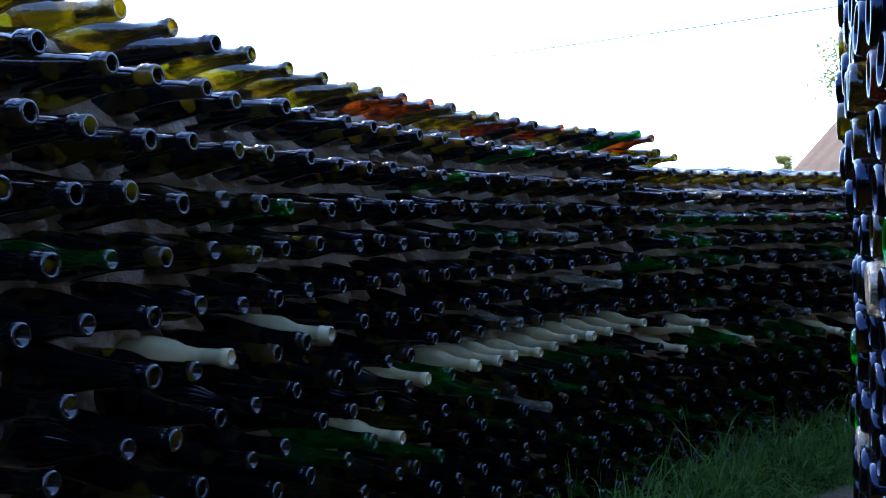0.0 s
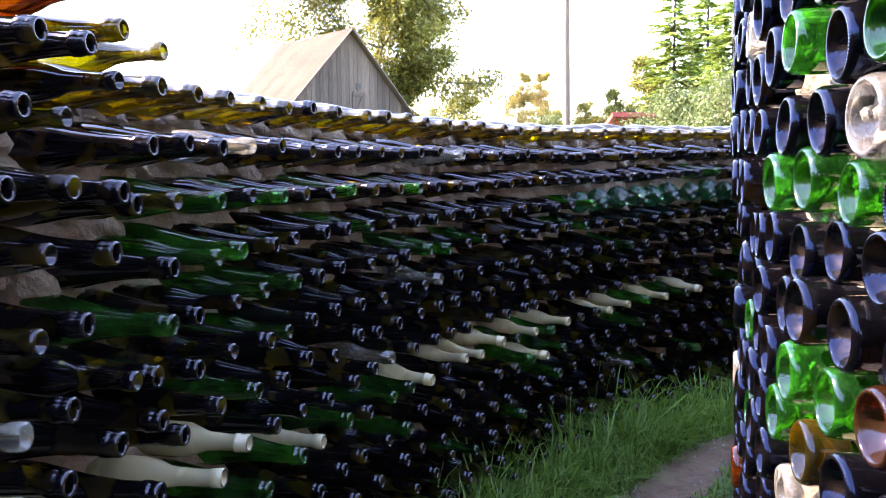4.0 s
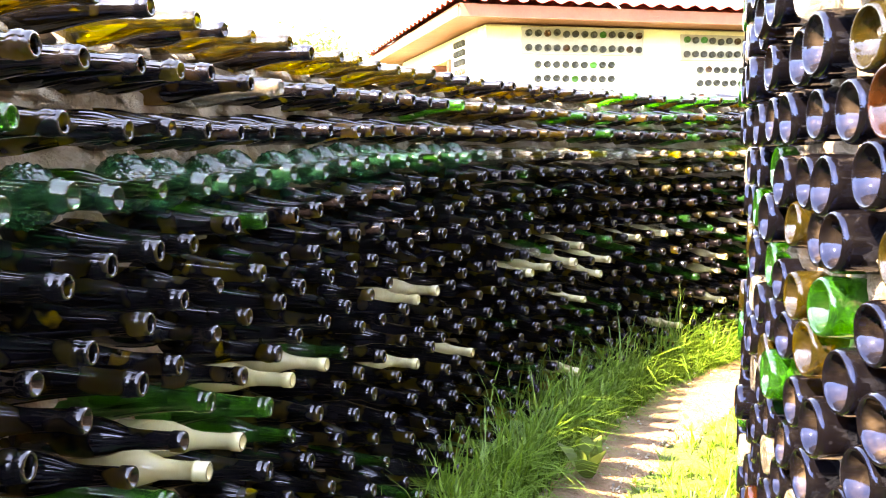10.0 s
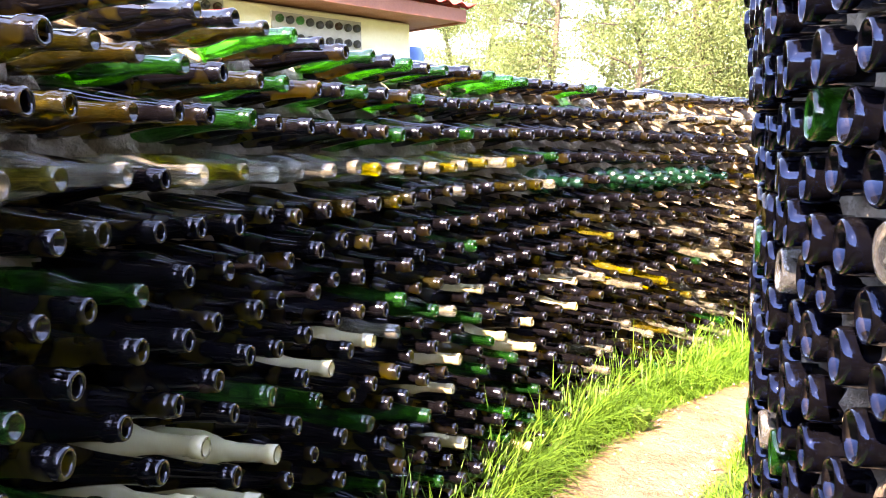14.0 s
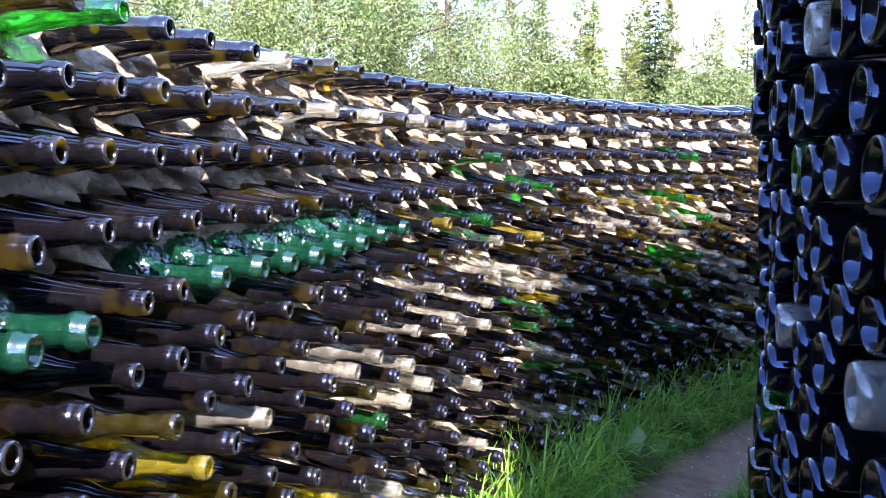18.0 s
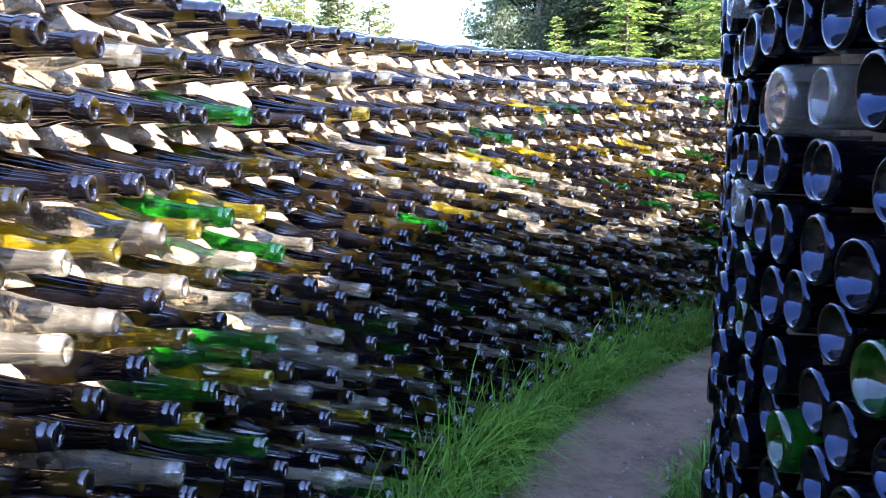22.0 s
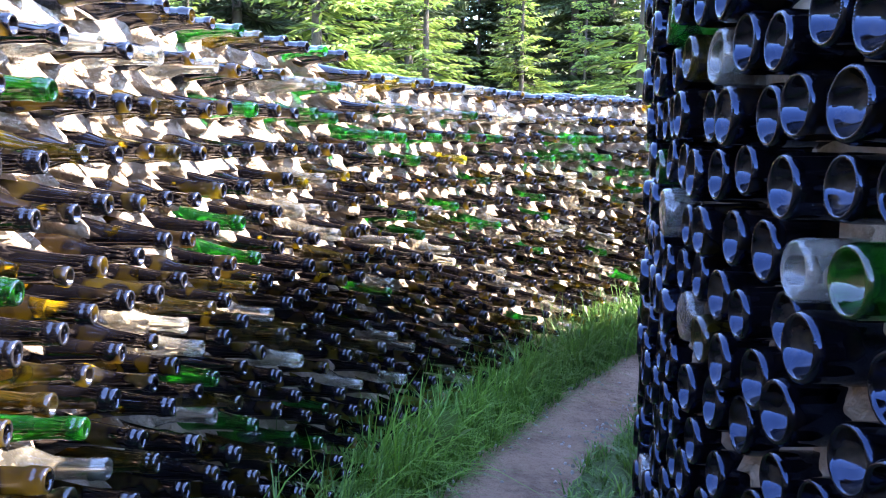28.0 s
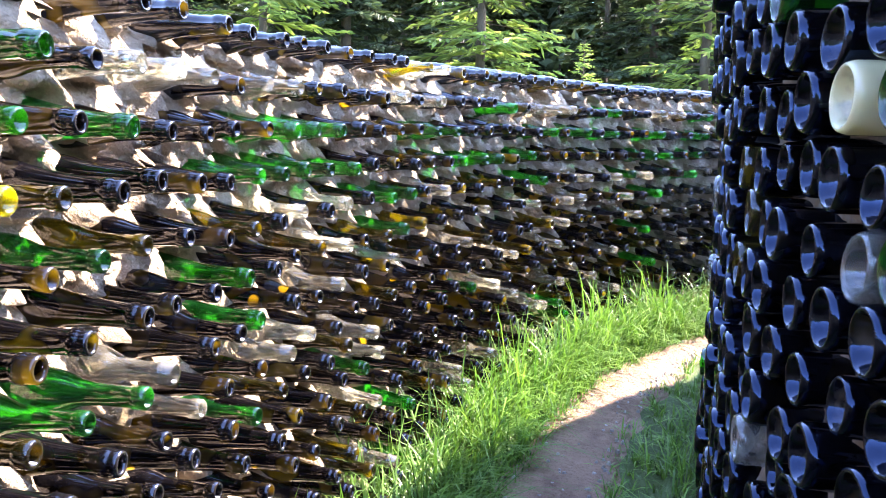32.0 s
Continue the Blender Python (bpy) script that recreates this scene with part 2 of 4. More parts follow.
BARK = surface("bark", [(0.1, (0.03, 0.024, 0.018)), (0.5, (0.075, 0.06, 0.047)), (0.9, (0.15, 0.125, 0.10))], 3.0, 0.95, 1.0, 0.03, stretch=(3, 3, 0.6))
BIRCH = surface("birch_bark", [(0.2, (0.08, 0.07, 0.06)), (0.35, (0.55, 0.52, 0.48)), (0.9, (0.72, 0.70, 0.66))], 2.0, 0.8, 0.5, 0.02, stretch=(1, 1, 3))
POLEWOOD = surface("grey_pole_wood", [(0.1, (0.10, 0.07, 0.05)), (0.5, (0.165, 0.12, 0.09)), (0.9, (0.23, 0.18, 0.14))], 2.0, 0.9, 0.5, 0.01, stretch=(6, 6, 0.4))
WIRE = surface("black_cable", [(0.1, (0.02, 0.02, 0.02)), (0.9, (0.05, 0.05, 0.05))], 5.0, 0.6)
BLUE = surface("blue_plastic", [(0.1, (0.02, 0.12, 0.42)), (0.9, (0.04, 0.2, 0.6))], 2.0, 0.4, 0.1)


def leaf(name, low, high, passing=0.35, value=0.5):
    n = Nodes(name)
    r = n.island()
    col = n.mix(r, low, high)
    big = n.level(n.noise(0.35, 2, "Object"), 0.35, 0.65, 0.6, 1.25)
    col = n.add("HueSaturation", Color=col, Value=big, Hue=0.5).outputs[0]
    a = n.add("BsdfPrincipled", Base_Color=col, Roughness=value)
    b = n.add("BsdfTranslucent", Color=col)
    m = n.add("MixShader", Fac=passing)
    n.tree.links.new(a.outputs[0], m.inputs[1])
    n.tree.links.new(b.outputs[0], m.inputs[2])
    return n.finish(m)


GRASS = leaf("grass_blades", (0.045, 0.15, 0.016), (0.16, 0.33, 0.04))
ASPEN = leaf("aspen_leaves", (0.05, 0.085, 0.045), (0.13, 0.17, 0.09))
OAK = leaf("broad_leaves", (0.085, 0.115, 0.02), (0.26, 0.23, 0.04))
AUTUMN = leaf("yellowing_leaves", (0.16, 0.15, 0.03), (0.32, 0.22, 0.06))
PINELEAF = leaf("pale_conifer_needles", (0.11, 0.15, 0.04), (0.27, 0.29, 0.09), 0.4, 0.7)
BIRCHLEAF = leaf("birch_leaves", (0.07, 0.12, 0.04), (0.19, 0.24, 0.085))
NEEDLE = leaf("spruce_needles", (0.018, 0.035, 0.014), (0.065, 0.10, 0.03), 0.25, 0.7)
YOUNG = leaf("young_spruce_needles", (0.09, 0.17, 0.035), (0.32, 0.42, 0.09), 0.38, 0.7)
DRYLEAF = leaf("dry_leaves", (0.16, 0.09, 0.04), (0.28, 0.17, 0.08))
STONE = surface("pebble", [(0.1, (0.14, 0.12, 0.11)), (0.5, (0.28, 0.25, 0.23)), (0.9, (0.45, 0.42, 0.4))], 20.0, 0.9, 0.4, 0.003, vary=0.4, island=True)
WEED = leaf("weed_leaves", (0.07, 0.14, 0.03), (0.12, 0.2, 0.05))

# ---- helpers for building ----


def mesh_of(name, verts, faces, mats, smooth=False):
    me = bpy.data.meshes.new(name)
    me.from_pydata(verts, [], faces)
    for m in mats if isinstance(mats, (list, tuple)) else [mats]:
        me.materials.append(m)
    if smooth:
        me.polygons.foreach_set("use_smooth", [True] * len(me.polygons))
    me.update()
    return me


def part(name, me, parent=None, m=None, label="", kind=""):
    ob = new(name, me)
    if parent is not None:
        ob.parent = parent
    if m is not None:
        ob.matrix_basis = m
    return tagged(ob, label=label, kind=kind)


def thing(name, label, category, m=None, group="", kind="", data=None):
    ob = new(name, data)
    if m is not None:
        ob.matrix_basis = m
    return tagged(ob, label, category, group, kind)


def lathe(name, profile, segs, mat, twist=0.0):
    """A turned body along +z from (radius, height) pairs; a radius of 0 closes an end."""
    verts, faces, rings = [], [], []
    for r, z in profile:
        if r == 0:
            rings.append([len(verts)] * segs)
            verts.append((0, 0, z))
        else:
            rings.append(list(range(len(verts), len(verts) + segs)))
            verts += [(r * math.cos(2 * math.pi * k / segs + twist), r * math.sin(2 * math.pi * k / segs + twist), z) for k in range(segs)]
    for lo, hi in zip(rings, rings[1:]):
        for k in range(segs):
            quad = [lo[k], lo[(k + 1) % segs], hi[(k + 1) % segs], hi[k]]
            quad = list(dict.fromkeys(quad))
            if len(quad) > 2:
                faces.append(quad)
    return mesh_of(name, verts, faces, mat, True)


def box_mesh(name, sx, sy, sz, mat, bevel=0.0, z0=0.0):
    bm = bmesh.new()
    bmesh.ops.create_cube(bm, size=1, matrix=Matrix.Translation((0, 0, z0 + sz / 2)) @ Matrix.Diagonal((sx, sy, sz, 1)))
    if bevel:
        bmesh.ops.bevel(bm, geom=list(bm.edges), offset=bevel, segments=1, affect="EDGES")
    me = bpy.data.meshes.new(name)
    bm.to_mesh(me)
    bm.free()
    me.materials.append(mat)
    return me


def curve_of(table, a):
    """Straight interpolation in a table of (angle, value), angles falling."""
    for (a0, v0), (a1, v1) in zip(table, table[1:]):
        if a0 >= a >= a1:
            return v0 + (v1 - v0) * (a0 - a) / max(a0 - a1, 1e-6)
    return table[0][1] if a > table[0][0] else table[-1][1]


def smooth(x, a, b):
    x = min(max((x - a) / (b - a), 0), 1)
    return x * x * (3 - 2 * x)


# ---- plan: two rings of bottles round one centre; angles in degrees from +x, the walk goes from 179 down to -83 ----
M = 21.0
TIP = [(190, 0.2440), (150, 0.2440), (123, 0.2437), (103, 0.2410), (70, 0.2355), (52, 0.2358), (38, 0.2342), (30, 0.2355), (15, 0.2400), (0, 0.2425), (-17, 0.2408), (-35, 0.2378), (-47, 0.2352), (-60, 0.2362), (-82, 0.2380), (-100, 0.2390), (-170, 0.2440)]
FOOT = [(190, 0.2070), (178, 0.1990), (162, 0.1905), (150, 0.1922), (140, 0.1963), (121, 0.1967), (95, 0.1916), (78, 0.1873), (54, 0.1866), (48, 0.1887), (28, 0.1935), (7, 0.1985), (-5, 0.1985), (-38, 0.1928), (-63, 0.1876), (-84, 0.1902), (-109, 0.1948), (-130, 0.2010), (-150, 0.2070), (-170, 0.2070)]
TOP = [(190, 1.67), (132, 1.67), (131.9, 1.515), (100, 1.52), (88, 1.545), (62, 1.555), (40, 1.545), (17, 1.57), (-4, 1.54), (-26, 1.50), (-33, 1.51), (-57, 1.54), (-65, 1.57), (-86, 1.57), (-86.1, 1.51), (-105, 1.495), (-125, 1.52), (-170, 1.55)]
# tops lie out of view; heights varied to place the shadow they cast
INNER_TOP = [(190, 2.0), (60, 2.0), (40, 1.95), (22, 2.3), (5, 2.42), (-4, 2.26), (-17, 2.02), (-31, 1.95), (-44, 1.8), (-57, 1.7), (-72, 1.85), (-86, 2.06), (-98, 2.08), (-108, 1.85), (-125, 1.78), (-170, 2.0)]
NECK = 0.20


# how far the upper rows of necks lie under the top one, and the step of the rows below them
DEPTHS = [
    (190, (0, 0.108, 0.228, 0.343, 0.450, 0.555, 0.655, 0.750, 0.850), 0.100),
    (132, (0, 0.108, 0.228, 0.343, 0.450, 0.555, 0.655, 0.750, 0.850), 0.100),
    (131.9, (0, 0.110, 0.226, 0.340, 0.446, 0.552, 0.646, 0.748, 0.852), 0.100),
    (85, (0, 0.112, 0.230, 0.345, 0.452, 0.560, 0.650, 0.752, 0.857), 0.100),
    (58, (0, 0.110, 0.212, 0.312, 0.400, 0.493, 0.573, 0.655, 0.748), 0.085),
    (7, (0, 0.117, 0.222, 0.342, 0.447, 0.547, 0.647, 0.738, 0.815), 0.088),
    (-40, (0, 0.120, 0.225, 0.339, 0.432, 0.522, 0.602, 0.685, 0.765), 0.083),
    (-90, (0, 0.122, 0.230, 0.338, 0.443, 0.545, 0.645, 0.735, 0.805), 0.088),
    (-170, (0, 0.115, 0.230, 0.340, 0.443, 0.545, 0.645, 0.740, 0.830), 0.095),
]


def row_depth(a, i):
    """How far row i lies under the top row at this angle."""
    k = min(i, 8)
    return curve_of([(b, d[k] + step * (i - k)) for b, d, step in DEPTHS], a)


def tip_radius(a, z):
    return M * curve_of(TIP, a) + 0.18 * (z - 0.78)


def foot_radius(a, z):
    return M * curve_of(FOOT, a) - 0.006 + 0.025 * smooth(z, 1.2, 1.5)


def ground_z(a, r=4.6):
    rise = 0.24 * smooth(-a, 95, 132) if a < 0 else 0.0
    if a < -150:
        rise = 0.24 * (1 - smooth(-a, 150, 170))
    return rise * (1 - smooth(r, 9, 16))


def wrap(a):
    """An angle between -170 and 190."""
    while a > 190:
        a -= 360
    while a <= -170:
        a += 360
    return a


def ring_wall(name, a0, a1, face, back, top, mat, inward, lump):
    """A lumpy mortar wall over an arc: face, top and back, as one closed sheet of mortar."""
    na, nz, verts, faces = 150, 90, [], []
    profile = nz + 3
    for i in range(na + 1):
        a = a0 + (a1 - a0) * i / na
        ca, sa, h = math.cos(radians(a)), math.sin(radians(a)), top(a)
        for j in range(nz + 1):
            z = -0.25 + (h + 0.25) * j / nz
            r = face(a, z)
            d = noise.fractal(Vector((r * ca * 21, r * sa * 21, z * 21)), 1.0, 2.0, 3) * lump
            r += d if inward else -d
            verts.append((r * ca, r * sa, z + d * 0.5))
        for r, z in ((face(a, h) + back * 0.5, h + 0.02 + 0.03 * noise.noise(Vector((ca * 20, sa * 20, 3)))), (face(a, h) + back, h - 0.03), (face(a, 0) + back, -0.25)):
            verts.append((r * ca, r * sa, z))
    w = profile + 1
    for i in range(na):
        for j in range(w - 1):
            q = [i * w + j, (i + 1) * w + j, (i + 1) * w + j + 1, i * w + j + 1]
            faces.append(q if (inward == (a1 < a0)) else q[::-1])
    return mesh_of(name, verts, faces, mat, True)


# ---- ground ----
def build_ground():
    verts, faces = [], []
    radii = [0, 1.5, 3, 3.7, 3.95, 4.1, 4.2, 4.28, 4.36, 4.44, 4.52, 4.6, 4.7, 4.8, 4.9, 5.0, 5.15, 5.4, 5.8, 6.5, 8, 10, 13, 17, 24, 40, 70, 120, 250, 600, 1500]
    n = 360
    for r in radii:
        for k in range(n):
            a = wrap(180 - k)
            bump = 0.012 * noise.fractal(Vector((r * math.cos(radians(a)) * 3, r * math.sin(radians(a)) * 3, 0)), 1.0, 2.0, 3) if r < 9 else 0
            verts.append((r * math.cos(radians(a)), r * math.sin(radians(a)), ground_z(a, r) * smooth(r, 0.8, 3.6) + bump))
    for i in range(len(radii) - 1):
        for k in range(n):
            faces.append([i * n + k, i * n + (k + 1) % n, (i + 1) * n + (k + 1) % n, (i + 1) * n + k][::-1])
    tagged(new("ground", mesh_of("ground", verts, faces, TURF, True)), "short green turf over level earth", "ground", kind="structure")


PATH_IN = [(190, 4.45), (104, 4.46), (95, 4.46), (88, 4.30), (72, 4.29), (60, 4.37), (40, 4.20), (20, 4.30), (0, 4.43), (-18, 4.48), (-25, 4.46), (-40, 4.20), (-60, 4.14), (-90, 4.26), (-110, 4.35), (-124, 4.47), (-135, 4.58), (-170, 4.6)]
PATH_OUT = [(190, 4.6), (110, 4.72), (98, 4.68), (90, 4.6), (80, 4.55), (65, 4.61), (55, 4.64), (45, 4.72), (30, 4.80), (10, 4.80), (-30, 4.79), (-67, 4.75), (-90, 4.67), (-112, 4.72), (-135, 4.8), (-170, 4.8)]


def build_path():
    verts, faces, w = [], [], 9
    for k in range(721):
        a = wrap(180 - k * 0.5)
        lo, hi = curve_of(PATH_IN, a), curve_of(PATH_OUT, a)
        lo -= 0.04 + 0.05 * noise.noise(Vector((a * 0.35, 1, 0)))
        hi += 0.04 + 0.06 * noise.noise(Vector((a * 0.3, 7, 0)))
        for j in range(w):
            r = lo + (hi - lo) * j / (w - 1)
            p = Vector((r * math.cos(radians(a)), r * math.sin(radians(a)), 0))
            edge = abs(j / (w - 1) * 2 - 1)
            z = ground_z(a) + 0.022 - 0.03 * edge ** 4 + 0.008 * noise.fractal(p * 5, 1.0, 2.0, 3)
            verts.append((p.x, p.y, z))
    for k in range(720):
        for j in range(w - 1):
            faces.append([k * w + j, k * w + j + 1, (k + 1) * w + j + 1, (k + 1) * w + j])
    tagged(new("path", mesh_of("path", verts, faces, DIRT, True)), "narrow trodden path of reddish bare earth", "path", kind="structure")


build_ground()
build_path()

# ---- the two walls ----
SECTIONS = 12
CHAMP = [(0.0, -0.14), (0.051, -0.14), (0.051, -0.075), (0.0495, -0.045), (0.0455, -0.012), (0.0395, 0.018), (0.0335, 0.045), (0.0285, 0.072), (0.0245, 0.1), (0.0215, 0.13), (0.0204, 0.166), (0.0220, 0.1685), (0.0227, 0.1755), (0.0222, 0.183), (0.0207, 0.186), (0.0209, 0.189), (0.0206, 0.197), (0.0190, 0.2008), (0.0155, 0.2016), (0.0134, 0.199), (0.0126, 0.19), (0.0122, 0.115), (0, 0.112)]
CLARET = [(0, -0.07), (0.039, -0.07), (0.039, 0.06), (0.0365, 0.079), (0.03, 0.097), (0.0214, 0.113), (0.0179, 0.13), (0.0168, 0.176), (0.0193, 0.1775), (0.0193, 0.198), (0.0166, 0.201), (0.0133, 0.2), (0.012, 0.115), (0, 0.112)]
SPIRIT = [(0, -0.07), (0.04, -0.07), (0.04, 0.065), (0.0378, 0.087), (0.0286, 0.106), (0.0213, 0.12), (0.019, 0.145), (0.0186, 0.167), (0.0215, 0.169), (0.0215, 0.175), (0.0199, 0.177), (0.0199, 0.198), (0.0174, 0.201), (0.0139, 0.2), (0.0125, 0.115), (0, 0.112)]
BASE = [(0.046, -0.17), (0.046, -0.016), (0.0455, -0.0095), (0.0440, -0.0045), (0.0418, -0.0012), (0.0392, 0.0), (0.0372, -0.0012), (0.0355, -0.0055), (0.0328, -0.0125), (0.0285, -0.0205), (0.0215, -0.0285), (0.0120, -0.0345), (0, -0.0365)]
JAR = [(0.047, -0.14), (0.049, -0.02), (0.047, -0.006), (0.042, 0.0), (0.036, -0.002), (0.022, -0.005), (0, -0.006)]
NAMES = {"dark": "near-black olive glass wine bottle", "olive": "olive glass wine bottle", "brown": "brown glass bottle", "green": "emerald green glass bottle", "teal": "sea-green embossed glass bottle", "lime": "yellow-green glass bottle", "clear": "dusty clear glass bottle", "frosted": "cream glass bottle, daylight through clear glass painted into its colour"}


def drawn_out(profile, by):
    """The profile with a longer neck and shoulder under its lip."""
    return [(r, z if z > 0.165 or r < 0.016 else 0.165 - (0.165 - z) * by) for r, z in profile]


CLARET, SPIRIT = drawn_out(CLARET, 1.45), drawn_out(SPIRIT, 1.4)
SHAPES = {"champ": CHAMP, "claret": CLARET, "spirit": SPIRIT}


def knobbly(name, mat, segs, knobs):
    """A round flask blown with rows of hobnails, under a short neck with a flat lip."""
    round_part = [(0.057 * math.sin(t), 0.03 - 0.062 * math.cos(t)) for t in (math.pi * (0.12 + 0.74 * k / 44) for k in range(45))]
    profile = [(0, -0.03)] + round_part + [(0.0235, 0.1), (0.0218, 0.125), (0.0215, 0.168), (0.0262, 0.171), (0.0268, 0.182), (0.0225, 0.186), (0.0222, 0.198), (0.0195, 0.2015), (0.016, 0.2), (0.0145, 0.115), (0, 0.112)]
    me = lathe(name, profile, segs, mat)
    for v in me.vertices:
        x, y, z = v.co
        if -0.03 < z < 0.085 and math.hypot(x, y) > 0.025:
            row = (z + 0.03) / 0.0115
            knob = max(0.0, math.cos(math.atan2(y, x) * knobs + math.pi * math.floor(row))) * math.sin(math.pi * (row % 1.0))
            v.co = (x * (1 + 0.075 * knob), y * (1 + 0.075 * knob), z)
    return me


NECKS = {(s, c, n): lathe("bottle_" + s, p, n, GLASS[c]) for s, p in SHAPES.items() for c in GLASS for n in (8, 14)}
for s_ in (8, 14):
    NECKS["flask", "teal", s_] = knobbly("bottle_flask", GLASS["teal"], 72, 16)
FEET = {(s, c, n): lathe("bottle_" + s, p, n, FOOT_GLASS[c]) for s, p in (("base", BASE), ("jar", JAR)) for c in GLASS for n in (12, 20)}


def pick(rng, *pairs):
    x = rng.random()
    for name, share in pairs:
        x -= share
        if x < 0:
            return name
    return "dark"


def neck_colour(rng, a, i, k):
    """The colour of a bottle of the outer wall, from its angle, row (from the top) and number in the row."""
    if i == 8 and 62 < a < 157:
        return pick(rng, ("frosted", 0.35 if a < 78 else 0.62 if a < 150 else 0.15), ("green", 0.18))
    if i == 9 and 30 < a <= 125:
        return pick(rng, ("frosted", 0.05), ("green", 0.14))
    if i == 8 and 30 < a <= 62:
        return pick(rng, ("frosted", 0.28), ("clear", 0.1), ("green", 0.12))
    if i == 3 and 58 < a < 99.5:
        return pick(rng, ("teal", 0.85), ("green", 0.1))
    if i == 3 and 26 < a <= 58:
        return "clear" if k % 2 else pick(rng, ("lime", 0.4), ("olive", 0.4))
    if i == 4 and 3 < a < 22:
        return pick(rng, ("teal", 0.75), ("green", 0.15))
    if i == 4 and 22 <= a < 45:
        return pick(rng, ("clear", 0.18), ("olive", 0.3))
    if i == 0 and a > 131:
        return pick(rng, ("olive", 0.5), ("brown", 0.13), ("lime", 0.02))
    if i == 0 and 62 < a:
        return pick(rng, ("olive", 0.75))
    if i <= 1 and 20 < a < 40:
        return pick(rng, ("green", 0.45 if i == 0 else 0.25), ("olive", 0.1))
    if i <= 2 and 40 <= a < 62:
        return pick(rng, ("olive", 0.4), ("green", 0.04))
    if i == 1 and -80 < a < 8:
        return "clear" if k % 2 and rng.random() < 0.75 else pick(rng, ("olive", 0.2))
    if i == 1 and a <= -80:
        return pick(rng, ("clear", 0.4), ("green", 0.1))
    if i == 2 and -62 > a or i == 3 and a < -100:
        return pick(rng, ("green", 0.32), ("olive", 0.1))
    if i in (3, 4) and 99.5 <= a < 135:
        return pick(rng, ("green", 0.2))
    if i in (4, 5, 6) and -62 < a < -12:
        return pick(rng, ("clear", 0.17), ("lime", 0.09), ("green", 0.04), ("olive", 0.14))
    if i >= 4 and a < -103:
        return pick(rng, ("clear", 0.22), ("green", 0.07), ("olive", 0.1))
    if i >= 5 and a < -62:
        return pick(rng, ("clear", 0.10), ("green", 0.09), ("olive", 0.1), ("brown", 0.006))
    if i >= 6 and -9 < a < 18:
        return pick(rng, ("clear", 0.34 if a < 8 else 0.12), ("green", 0.05), ("lime", 0.04), ("olive", 0.06))
    if i >= 7 and a < 20:
        return pick(rng, ("clear", 0.17 if a > -26 else 0.22), ("green", 0.06), ("lime", 0.01), ("olive", 0.08))
    if i >= 9 and a < 75:
        return pick(rng, ("frosted", 0.02 + 0.10 * (a < 55)), ("green", 0.1))
    if i >= 9:
        return pick(rng, ("green", 0.12), ("clear", 0.02), ("olive", 0.04))
    if a < 12:
        return pick(rng, ("clear", 0.07 if i > 3 else 0.02), ("green", 0.035), ("lime", 0.03), ("olive", 0.14))
    return pick(rng, ("green", 0.04), ("olive", 0.05), ("clear", 0.006))


def foot_colour(rng, a, z):
    if a > 112:
        return pick(rng, ("green", 0.04), ("olive", 0.06), ("clear", 0.03), ("brown", 0.01))
    if a > 55:
        return pick(rng, ("green", 0.08), ("olive", 0.10), ("brown", 0.02), ("clear", 0.04))
    return pick(rng, ("green", 0.025 if z > 0.9 else 0.08), ("clear", 0.03), ("olive", 0.03))


# single bottles that stand out: angle and height by colour
ODD_NECKS = {
    "olive": ((147.4, 1.663), (145.8, 1.666), (144.1, 1.664)),
    "green": ((124.7, 1.32), (119.8, 1.3), (115.3, 1.28), (127.3, 1.25), (119.1, 1.21), (125.8, 0.93), (125.8, 0.7), (91.7, 0.68), (79.8, 0.65), (82.3, 0.75), (38.6, 1.57), (34.6, 1.57), (31.1, 1.56), (38.1, 1.45), (23.6, 1.56), (32.5, 0.67), (-4.9, 1.3), (-3.6, 1.1), (-21.7, 1.27), (-20.9, 1.08), (-44.1, 1.01), (-91.2, 1.38), (-90.6, 1.18), (-94.7, 0.99), (-97, 0.87), (-98.5, 0.81)),
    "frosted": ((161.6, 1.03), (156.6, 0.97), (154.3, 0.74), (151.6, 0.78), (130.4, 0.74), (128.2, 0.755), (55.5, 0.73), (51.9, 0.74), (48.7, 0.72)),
    "clear": ((44, 1.24), (40.3, 1.24), (35.1, 0.72), (32, 0.71), (7.6, 1.44), (4.6, 1.45), (7.9, 0.81), (4.1, 0.84), (-0.4, 0.55), (-18.2, 1.38), (-14.8, 1.09), (-15.2, 0.99), (-18.4, 0.98), (-19.8, 1.07), (-21.9, 0.98), (-24.9, 0.97), (-39.2, 1.4), (-37.4, 1.09), (-39.5, 0.98), (-36.6, 0.98), (-42.7, 1), (-43.6, 0.83), (-93, 1.39), (-89.8, 1.41), (-91.8, 0.97), (-98.6, 0.88), (-93, 0.77), (-87.6, 0.86)),
    "teal": ((11.4, 1.13), (9.7, 1.11), (6.5, 1.1)),
    "lime": ((-22.7, 1.07), (-16.2, 1.07), (-40.6, 1.08), (-45.3, 1.09), (-52, 1.1)),
    "brown": ((-91.3, 1.08), (150.4, 1.665), (148.8, 1.664), (142.7, 1.66), (139.6, 1.64)),
}
